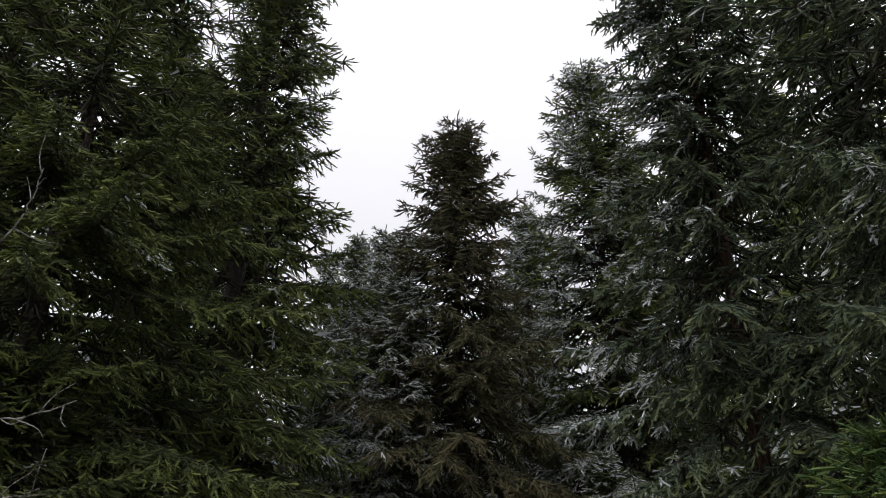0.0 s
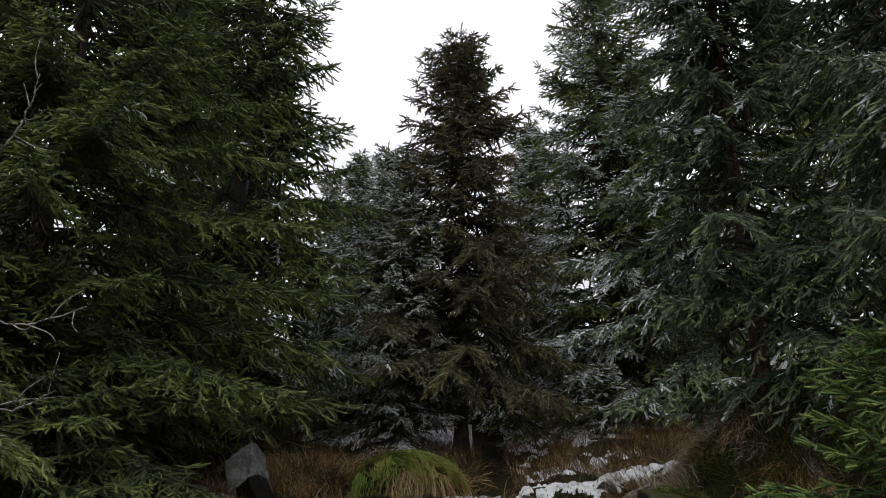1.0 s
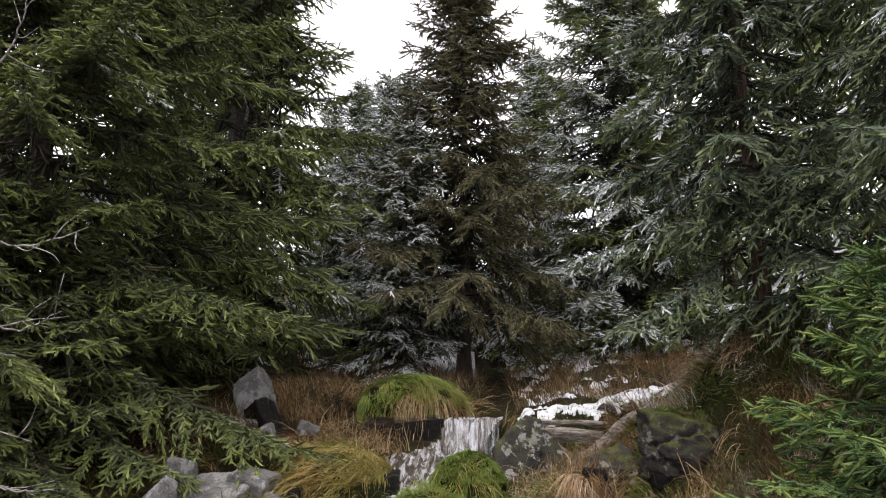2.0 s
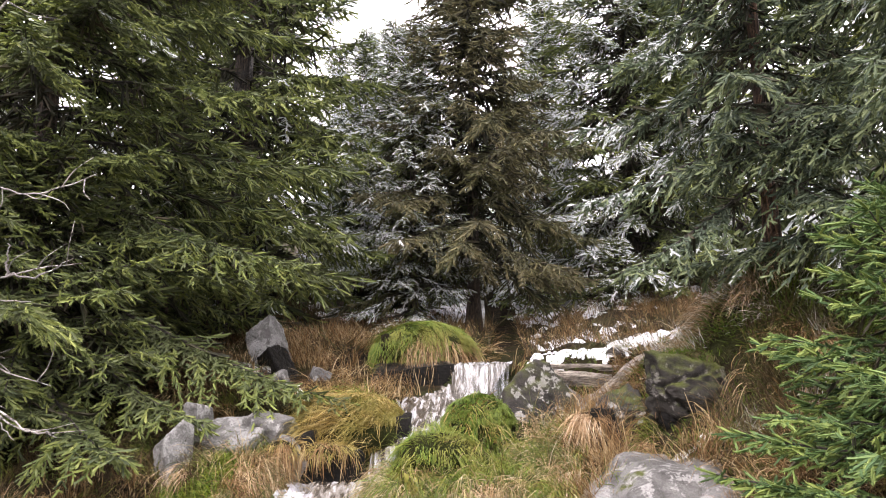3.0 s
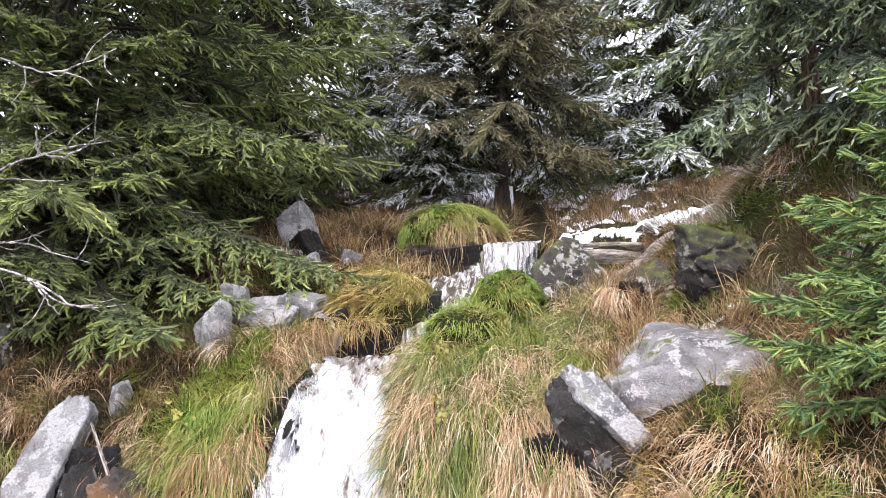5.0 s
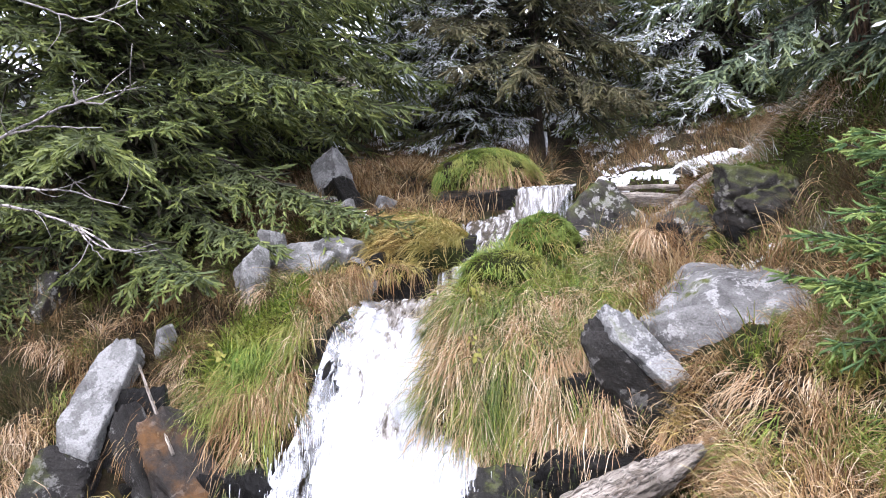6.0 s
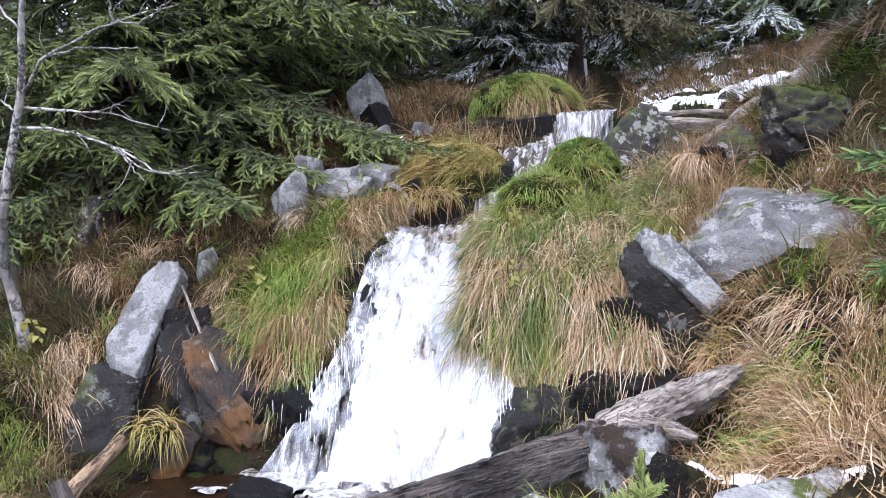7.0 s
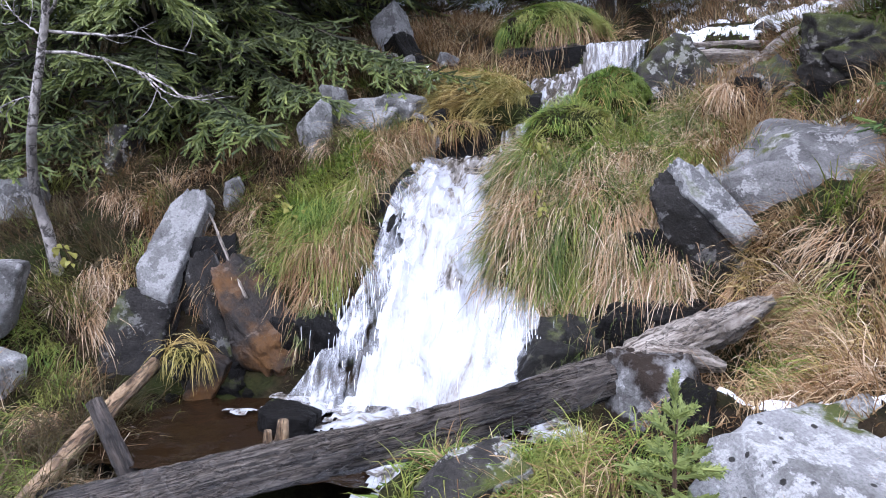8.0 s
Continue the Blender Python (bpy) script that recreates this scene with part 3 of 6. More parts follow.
def strands(label, count, start, spread, drop, seed, reach=0.35):
    """Thin threads of water that leave the rock and fall in short arcs."""
    rng = np.random.default_rng(seed)
    V, Q = [], []
    for i in range(count):
        f = rng.random()
        p = np.array(start(f)) + spread * rng.standard_normal(3)
        v = np.array([rng.normal(0, 0.12), -rng.uniform(0.2, 0.9), 0.0]) * reach
        hgt = drop * rng.uniform(0.3, 1.0)
        w = rng.uniform(0.0012, 0.0035)
        n = 5
        for k in range(n + 1):
            g = k / n
            c = p + v * g * hgt * 2 + np.array([0, 0, -hgt * g * (0.35 + 0.65 * g)])
            V += [c - (w * (1 - abs(g - 0.4)), 0, 0), c + (w * (1 - abs(g - 0.4)), 0, 0)]
        o = i * 2 * (n + 1)
        Q += [(o + 2 * k, o + 2 * k + 1, o + 2 * k + 3, o + 2 * k + 2) for k in range(n)]
    return tagged(part("water_spray", mesh_np("water_spray", np.array(V), None, np.array(Q)), SPRAY), label, "water", kind="stuff")


def veil(name, label, left, right, material, nx=24, ny=18, bulge=0.03, seed=1):
    """A hanging film of water between two lines of points that run down the rock."""
    A, B = spline(left, ny), spline(right, ny)
    f = np.linspace(0, 1, nx)[None, :, None]
    P = A[:, None] * (1 - f) + B[:, None] * f
    P[..., 1] -= bulge * (1 + waves(P[..., 0] * 3, P[..., 2] * 0.5, 0.4, seed))
    V = P.reshape(-1, 3)
    i, j = np.meshgrid(np.arange(ny - 1), np.arange(nx - 1), indexing="ij")
    Q = np.stack([i * nx + j, i * nx + j + 1, (i + 1) * nx + j + 1, (i + 1) * nx + j], -1).reshape(-1, 4)
    return tagged(part(name, mesh_np(name, V, None, Q, smooth=True), material), label, "water", kind="structure")


veil("water_veil_1", "thin broken water falling over black rock", [(-1.54, 4.85, -1.36), (-1.64, 4.35, -1.72), (-1.80, 4.06, -2.0), (-1.92, 3.93, -2.18)], [(-1.34, 4.72, -1.42), (-1.34, 4.30, -1.76), (-1.36, 4.03, -2.03), (-1.38, 3.9, -2.18)], VEIL, 40, 18, 0.03, seed=2)
veil("water_veil_2", "broken white water sliding off the shelf", [(-0.85, 4.75, -1.48), (-0.80, 4.42, -1.70), (-0.78, 4.05, -2.0), (-0.78, 3.85, -2.2)], [(-0.62, 4.62, -1.56), (-0.42, 4.36, -1.70), (-0.40, 4.05, -1.98), (-0.40, 3.85, -2.2)], VEIL, seed=3)
veil("water_veil_3", "white film running down the edge of the fall", [(-1.50, 5.70, -0.86), (-1.55, 5.25, -1.05), (-1.56, 4.75, -1.40)], [(-1.30, 5.68, -0.88), (-1.28, 5.2, -1.1), (-1.28, 4.75, -1.46)], VEIL, seed=4)
veil("water_veil_4", "clear water falling over the upper ledge", [(-0.20, 7.36, 0.11), (-0.20, 7.16, 0.06), (-0.21, 7.08, -0.22)], [(0.26, 7.34, 0.12), (0.26, 7.14, 0.07), (0.24, 7.06, -0.22)], VEIL_THIN, 30, 14, 0.012, 5)
strands("white threads of water down the black rock beside the fall", 110, lambda f: (-1.48 - 0.20 * f, 4.75 - 0.65 * f, -1.42 - 0.42 * f), np.array([0.07, 0.05, 0.03]), 0.15, 8, 0.2)
strands("white threads of water off the right edge of the shelf", 80, lambda f: (-0.62 + 0.2 * f, 4.5 - 0.3 * f, -1.62 - 0.15 * f), np.array([0.06, 0.05, 0.03]), 0.14, 9, 0.2)
strands("white drops thrown off the waterfall", 160, lambda f: (-1.2, 5.3 - 1.4 * f, -1.02 - 0.95 * f), np.array([0.24, 0.05, 0.04]), 0.10, 7)

# ---- spruces ----
def fingers(P, D, L, R, sides, spikes, rng, white, tone):
    """Needled shoots: a blunt, plump body each, with pointed needles of reach R standing off it and leaning forward.
    white: the share of upper faces that carry rime; tone: the material of the rest."""
    n = len(P)
    A = unit(np.cross(D, rng.standard_normal((n, 3))))
    B = np.cross(D, A)
    bend = 0.12 * L[:, None] * rng.standard_normal((n, 3)) + np.array([0, 0, 0.05]) * L[:, None]
    V, tri = [], []
    for f, r in ((0.0, 0.45), (0.72, 0.62)):
        for k in range(sides):
            a = 6.283 * (k + 0.5 * f) / sides
            V.append(P + D * (L * f)[:, None] + bend * f ** 2 + (R * r)[:, None] * (math.cos(a) * A + math.sin(a) * B))
    V.append(P + D * L[:, None] + bend)
    for k in range(sides):
        j = (k + 1) % sides
        tri += [(k, j, sides + j), (k, sides + j, sides + k), (sides + k, sides + j, 2 * sides)]
    for i in range(spikes):
        f = ((i + 0.5) / spikes * 0.95 + rng.uniform(-0.05, 0.05, n))[:, None]
        a = i * 2.4 + rng.uniform(0, 0.9, n)
        out = np.cos(a)[:, None] * A + np.sin(a)[:, None] * B
        c = P + D * L[:, None] * f + bend * f ** 2 + out * (R * 0.35)[:, None]
        w = (R * 0.42)[:, None]
        o = len(V)
        V += [c - D * w, c + D * w, c + (R * rng.uniform(0.7, 1.1, n))[:, None] * (out * 0.85 + D * 0.85)]
        tri.append((o, o + 1, o + 2))
    per = len(V)
    V = np.stack(V, 1).reshape(-1, 3)
    T = (np.array(tri)[None] + (np.arange(n) * per)[:, None, None]).reshape(-1, 3)
    fn = np.cross(V[T[:, 1]] - V[T[:, 0]], V[T[:, 2]] - V[T[:, 0]]).reshape(n, len(tri), 3)
    up = fn[..., 2] / np.maximum(np.linalg.norm(fn, axis=2), 1e-12)
    up[:, 3 * sides:] = np.abs(up[:, 3 * sides:])
    rimed = (up > -0.3) & (rng.random(up.shape) < white[:, None])
    return V, T, np.where(rimed, 1, np.asarray(tone)[:, None]).astype(np.int32).ravel()


def spruce(name, label, x, y, height, radius, seed, size=0.12, whorl=0.34, clear=0.06, snow=0.1, snow_side=None, needle=None, droop=0.3, bark=None, lean=(0.0, 0.0), girth=None, group="spruces", shape=0.8, sparse=1.0, hanging=1.0, fine_to=99.0, inner=1.0, tip=None, low_rise=-0.22, fine=(-99, 99, -99, 99), sides=3, spikes=5, uneven=0.25, plump=0.14):
    """A spruce: trunk, limbs in whorls, side twigs, and a crown of needled shoots, coarser where the tree stands in the depth of the wood."""
    rng = np.random.default_rng(seed)
    base_z = float(ground_height(x, y)) - 0.05
    ob = thing(name, label, "tree", group)
    ob.location = (x, y, base_z)
    girth = girth or height * 0.012
    hs = np.linspace(0, height, 14)
    tx = lambda h: np.stack([lean[0] * h, lean[1] * h, h], -1)  # noqa: E731
    tr = girth * (1 - hs / height) ** 0.8 + 0.008
    tr[0] *= 1.5
    V, T, Q = tube(tx(hs), tr, 12, seed, 0.05)
    part("trunk", mesh_np("trunk", V, T, Q, smooth=True), bark or BARK, ob)
    limbs, sb, sd, sl, ss, sz, sf = [], [], [], [], [], [], []
    ends, endd, endz, end_s = [], [], [], []
    inP, inD, inL = [], [], []
    h = height * clear
    while h < height * 0.955:
        u = h / height
        span = radius * (1 - u) ** shape + 0.05
        count = int(rng.integers(5, 8) * sparse + rng.random())
        a0 = rng.uniform(0, 6.283)
        for c in range(count):
            a = a0 + c * 6.283 / max(count, 1) + rng.uniform(-0.35, 0.35)
            L = span * rng.uniform(1 - 1.3 * uneven, 1 + 0.7 * uneven)
            e = np.array([math.cos(a), math.sin(a), 0.0])
            ex, ey = x + 0.8 * L * e[0], y + 0.8 * L * e[1]
            near = h + base_z < fine_to and fine[0] < ex < fine[1] and fine[2] < ey < fine[3]
            if not near and rng.random() < 0.3:
                continue
            size_b = size * (1.0 if near else 1.7) * min(1.0, 0.5 + 2.5 * (1 - u))
            rise = low_rise + (0.75 - low_rise) * u ** 1.2 + rng.uniform(-0.12, 0.12)
            sag = droop * (1 - u) * rng.uniform(0.6, 1.5)
            s = np.linspace(0, 1, 8)[:, None]
            bow = rng.uniform(-0.14, 0.14) * np.array([-e[1], e[0], 0.0])
            pts = tx(np.array([h + rng.uniform(-0.3, 0.3) * whorl]))[0] + e * L * s + bow * L * s ** 2 + np.array([0, 0, 1.0]) * L * (rise * s - sag * s ** 2 * (1.9 - 1.25 * s))
            limbs.append(tube(pts, np.linspace(max(0.013 * L ** 0.5, 0.005), 0.003, 8), 5, 0, 0, 1, False))
            n = max(3, int(L / (size_b * 0.85)))
            f = np.linspace(0.26 if L > 0.8 else 0.1, 0.97, n) ** 0.85
            p = np.stack([np.interp(f, s[:, 0], pts[:, k]) for k in range(3)], -1)
            tan = unit(np.stack([np.interp(f, s[:, 0], np.gradient(pts[:, k])) for k in range(3)], -1))
            side = unit(np.cross(tan, (0, 0, 1.0)))
            white = snow
            if snow_side is not None:
                white = snow * max(0.0, 0.25 + 0.9 * float(e[0] * snow_side[0] + e[1] * snow_side[1])) * 2 * rng.choice((0.15, 0.6, 1.3))
            for sg in (-1, 1):
                ph = rng.uniform(0.6, 1.05, n)[:, None]
                hang = hanging * (0.15 + 0.85 * (1 - u) * rng.uniform(0.0, 1.5, n))[:, None]
                d = unit(tan * np.cos(ph) + sg * side * np.sin(ph) - np.array([0, 0, 1.0]) * hang)
                ll = np.minimum(0.40 * L * (1.02 - f) + size * 0.7, 0.62) * rng.uniform(0.3, 1.35, n)
                sb.append(p), sd.append(d), sl.append(ll), ss.append(0.8 * (rng.random(n) < white * (0.2 + 1.2 * f))), sz.append(np.full(n, size_b)), sf.append(f)
            g = np.linspace(0.55, 1.0, max(3, int(0.5 * L / size_b)))
            q = np.stack([np.interp(g, s[:, 0], pts[:, k]) for k in range(3)], -1)
            ends.append(q), endd.append(np.repeat(unit(pts[-1:] - pts[-2:-1]), len(g), 0) + 0.15 * rng.standard_normal((len(g), 3))), endz.append(np.full(len(g), size_b)), end_s.append(np.full(len(g), 0.9 * (rng.random() < white)))
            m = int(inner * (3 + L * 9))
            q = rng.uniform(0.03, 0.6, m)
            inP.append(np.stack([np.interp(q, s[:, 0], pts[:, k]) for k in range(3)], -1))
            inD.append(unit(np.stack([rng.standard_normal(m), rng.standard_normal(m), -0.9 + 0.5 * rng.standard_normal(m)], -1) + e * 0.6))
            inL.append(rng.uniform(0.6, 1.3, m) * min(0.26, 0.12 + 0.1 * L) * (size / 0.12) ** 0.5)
        h += whorl * (0.5 + 0.75 * (1 - u)) * rng.uniform(0.6, 1.35)
    sb, sd, sl, ss, sz, sf = (np.concatenate(v) for v in (sb, sd, sl, ss, sz, sf))
    k = np.maximum(1, np.round(sl / (sz * 0.45)).astype(int))
    idx = np.repeat(np.arange(len(k)), k)
    q = (np.concatenate([np.arange(v) for v in k]) + 0.1) / k[idx]
    down = np.array([0, 0, -1.0])
    base = sb[idx] + sd[idx] * (sl[idx] * q)[:, None] + down * (0.22 * sl[idx] * q ** 2)[:, None]
    axis = unit(sd[idx] + down * (0.44 * q)[:, None])
    flat = unit(np.cross(axis, (0, 0, 1.0)))
    outer = (q + 0.6 * sf[idx] > 0.75)
    tone = lambda pick: np.where(outer[pick] & (rng.random(pick.sum()) < 0.7), 2, 0)  # noqa: E731
    every = np.ones(len(base), bool)
    P, D, L, S, F, Z = [base], [unit(axis + 0.2 * rng.standard_normal(axis.shape))], [sz[idx] * rng.uniform(0.7, 1.1, len(base))], [ss[idx]], [tone(every)], [sz[idx]]
    for sg in (-1, 1):
        pick = rng.random(len(base)) < 0.68
        dd = unit(axis[pick] * 0.72 + sg * flat[pick] * 0.66 + down * 0.18 * hanging + 0.25 * rng.standard_normal((pick.sum(), 3)))
        P.append(base[pick]), D.append(dd), L.append(sz[idx][pick] * rng.uniform(0.7, 1.3, pick.sum()) * (1.1 - 0.4 * q[pick])), S.append(ss[idx][pick]), F.append(tone(pick)), Z.append(sz[idx][pick])
    ends, endd, endz, end_s = (np.concatenate(v) for v in (ends, endd, endz, end_s))
    P.append(ends), D.append(unit(endd)), L.append(endz * 0.95), S.append(end_s), F.append(np.full(len(ends), 2)), Z.append(endz)
    top = tx(np.linspace(0.90, 0.985, 4) * height)
    P.append(top), D.append(np.repeat([[0, 0, 1.0]], 4, 0)), L.append(np.full(4, height * 0.03)), S.append(np.zeros(4)), F.append(np.zeros(4)), Z.append(np.full(4, size))
    P, D, L, S, F, Z = (np.concatenate(v) for v in (P, D, L, S, F, Z))
    close = Z < size * 1.2
    V, T, tm = fingers(P[close], D[close], L[close], np.clip(L[close], size * 0.6, size) * plump, sides, spikes, rng, S[close], F[close])
    wide = ~close
    if wide.any():
        V3, T3, tm3 = fingers(P[wide], D[wide], L[wide], L[wide] * 0.09, 3, 3, rng, S[wide], F[wide])
        T, tm, V = np.concatenate([T, T3 + len(V)]), np.concatenate([tm, tm3]), np.concatenate([V, V3])
    # inner shoots get the dark needle colour that carries the crown's inner shade
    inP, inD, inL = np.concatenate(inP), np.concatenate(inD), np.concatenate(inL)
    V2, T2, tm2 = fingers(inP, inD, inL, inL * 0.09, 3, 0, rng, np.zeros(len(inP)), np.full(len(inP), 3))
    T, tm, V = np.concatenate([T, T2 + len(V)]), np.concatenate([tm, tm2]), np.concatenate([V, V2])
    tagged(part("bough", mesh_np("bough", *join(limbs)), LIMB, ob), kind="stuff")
    tagged(part("crown", mesh_np("crown", V, T, tm=tm), [needle or NEEDLE, FROST, tip or NEEDLE_TIP, NEEDLE_OLD_SHADED], ob, "needled shoots, frosted white at the tips" if snow > 0.15 else ""), kind="stuff")
    return ob


spruce("spruce", "large dark green spruce with hanging branches on the steep bank", -4.4, 7.0, 10.5, 3.15, 21, 0.12, 0.27, 0.02, 0.002, (0.8, -0.3), fine_to=4.2, droop=0.36, low_rise=-0.06, inner=1.7, shape=0.72, hanging=0.42, fine=(-4.9, 0, 0, 7.1), sparse=1.1, uneven=0.35, spikes=6, plump=0.15)
# added tree: fills in dark foliage that belongs to the taller spruces
spruce("spruce", "added low spruce in place of boughs of taller trees", -3.6, 8.3, 3.2, 1.4, 32, 0.14, 0.26, 0.03, 0.0, None, droop=0.3, inner=1.0, hanging=0.6)
# added tree that supplies the large spruce's dense lower boughs
spruce("young_spruce", "added small spruce in place of low boughs of the large one", -3.95, 6.35, 2.5, 1.5, 34, 0.12, 0.2, 0.03, 0.0, None, None, 0.30, group="young spruces", inner=2.0, shape=0.55, hanging=0.45, spikes=6, plump=0.15, low_rise=-0.05, uneven=0.3, fine=(-5.2, 0, 0, 6.6))
spruce("spruce", "tall dark spruce with dense shaggy branches behind a larger spruce", -3.5, 10.3, 13.4, 2.15, 22, 0.17, 0.34, 0.03, 0.06, (0.8, 0.2), fine_to=10.5, inner=2.0, shape=0.62, hanging=0.5, fine=(-4.2, 0, 0, 11.0), uneven=0.35)
spruce("spruce", "dull brownish-green spruce standing at the top of the snowy terrace", -0.1, 11.2, 7.6, 2.1, 23, 0.15, 0.25, 0.15, 0.07, (-0.9, -0.1), NEEDLE_BROWN, 0.34, girth=0.095, shape=0.74, inner=2.0, tip=TIP_BROWN, hanging=0.75, fine=(-9, 9, 0, 11.6), uneven=0.32)
spruce("spruce", "spruce with frosted branch tips and a sparse top", 2.83, 13.4, 9.9, 2.75, 24, 0.17, 0.28, 0.07, 0.7, (-0.8, -0.3), None, 0.32, lean=(-0.01, 0.0), girth=0.11, shape=0.72, inner=1.8, hanging=0.5, fine=(0, 4.0, 0, 13.6), uneven=0.4)
spruce("spruce", "spruce with a red-brown trunk and drooping frosted branches", 2.42, 6.2, 10.0, 1.4, 25, 0.105, 0.25, 0.075, 0.30, (-0.9, 0.2), NEEDLE_BLUE, 0.34, BARK_RED, girth=0.05, fine_to=6.5, inner=1.7, tip=TIP_BLUE, hanging=0.7, fine=(0, 3.2, 0, 7.2), sparse=1.0, uneven=0.35, spikes=6, plump=0.15)
spruce("spruce", "large spruce with long sweeping branches hanging over the bank", 3.9, 4.9, 10.5, 2.6, 26, 0.105, 0.28, 0.17, 0.04, (-0.7, 0.3), NEEDLE_BLUE, 0.42, fine_to=3.8, inner=2.0, tip=TIP_BLUE, hanging=0.75, fine=(0, 3.2, 0.5, 6.4), spikes=6, plump=0.15)
spruce("young_spruce", "bright green young spruce among dry grass", 2.12, 3.75, 1.95, 0.98, 27, 0.105, 0.135, 0.12, 0.0, None, NEEDLE_YOUNG, 0.12, tip=TIP_YOUNG, group="young spruces", hanging=0.3, inner=0.8, sides=4, spikes=12, low_rise=0.0, plump=0.13)


def seedling():
    """A knee-high spruce with a handful of plump, single shoots."""
    rng = np.random.default_rng(28)
    ob = thing("young_spruce", "tiny spruce seedling beside a lichened rock", "tree", "young spruces")
    ob.location = (0.14, 2.3, float(ground_height(0.14, 2.3)) - 0.03)
    V, T, Q = tube([(0, 0, 0), (0.004, 0, 0.15), (0, 0.004, 0.30), (0.004, 0, 0.40)], [0.009, 0.008, 0.006, 0.003], 8, 3)
    part("trunk", mesh_np("trunk", V, T, Q, smooth=True), BARK_RED, ob)
    for h, count, ln, up in ((0.09, 4, 0.17, 0.1), (0.18, 4, 0.16, 0.2), (0.25, 4, 0.14, 0.35), (0.33, 4, 0.11, 0.6), (0.385, 4, 0.07, 0.9), (0.39, 1, 0.11, 9.0)):
        a0 = rng.uniform(0, 6.283)
        for c in range(count):
            a = a0 + c * 6.283 / count + rng.uniform(-0.3, 0.3)
            d = unit(np.array([[math.cos(a), math.sin(a), up]]))
            p, l = np.array([[0.0, 0.0, h + rng.uniform(-0.02, 0.02)]]), ln * rng.uniform(0.8, 1.15)
            P, D, S = [p], [d], [l]
            if l > 0.1:
                for sg in (-1, 1):
                    for f in (0.35, 0.65):
                        P.append(p + d * l * f)
                        D.append(unit(d + 0.9 * sg * np.cross(d, (0, 0, 1.0)) + 0.1 * rng.standard_normal((1, 3))))
                        S.append(l * 0.42)
            P, D, S = np.concatenate(P), np.concatenate(D), np.array(S)
            V, T, tm = fingers(P, D, S, np.full(len(S), 0.0125), 5, 26, rng, np.zeros(len(S)), np.full(len(S), 2))
            part("branch", mesh_np("branch", V, T, tm=tm), [NEEDLE_YOUNG, FROST, NEEDLE_TIP], ob)


seedling()
spruce("young_spruce", "small snow-dusted spruce under the trees", 2.17, 12.0, 1.25, 0.5, 29, 0.11, 0.16, 0.05, 0.7, None, None, 0.15, group="young spruces", hanging=0.5)
spruce("spruce", "frost-white spruce in the gap between darker trees", -1.65, 13.9, 6.0, 1.4, 30, 0.15, 0.3, 0.05, 1.2, None, inner=1.6, hanging=0.7, uneven=0.35)
spruce("spruce", "slim frost-white spruce beside a dull brownish one", -1.0, 10.9, 5.0, 1.05, 33, 0.13, 0.26, 0.08, 1.3, None, None, 0.30, inner=1.5, hanging=0.7, shape=0.6, uneven=0.4)
spruce("spruce", "frosted spruce standing beyond the terrace", -2.5, 15.5, 6.2, 1.3, 31, 0.17, 0.32, 0.05, 1.1, None, inner=1.5, uneven=0.35)
for i, (fx, fy, fh, fr) in enumerate(((-3.1, 20, 7.6, 1.3), (-2.95, 16.5, 5.6, 1.4), (-3.9, 19.5, 7.2, 1.3), (-2.2, 20.5, 7.0, 1.2), (1.95, 20, 9.2, 1.5), (0.9, 17, 5.8, 1.5), (4.6, 18, 9.5, 1.9), (-6.5, 15, 11, 2.2), (-5.7, 11.3, 10, 2.5), (-4.5, 14.2, 8.5, 2.0), (1.5, 15.8, 7.6, 1.9), (0.4, 15.0, 4.6, 1.6), (6.5, 10.5, 12, 2.4), (-8, 10, 12, 2.4), (-0.4, 18.5, 5.6, 1.5), (5.4, 15.2, 8.5, 1.9), (7.6, 15.5, 10, 2.1))):
    spruce("spruce", "distant dusted spruce in the forest uphill", fx, fy, fh - 0.4, fr, 40 + i, 0.22 if abs(fx) < 4 else 0.40, 0.38 if abs(fx) < 4 else 0.5, 0.04, 1.2 if abs(fx) < 4 else 0.3, None, shape=0.85, sparse=0.8, inner=0.9, spikes=4, uneven=0.4, plump=0.15)


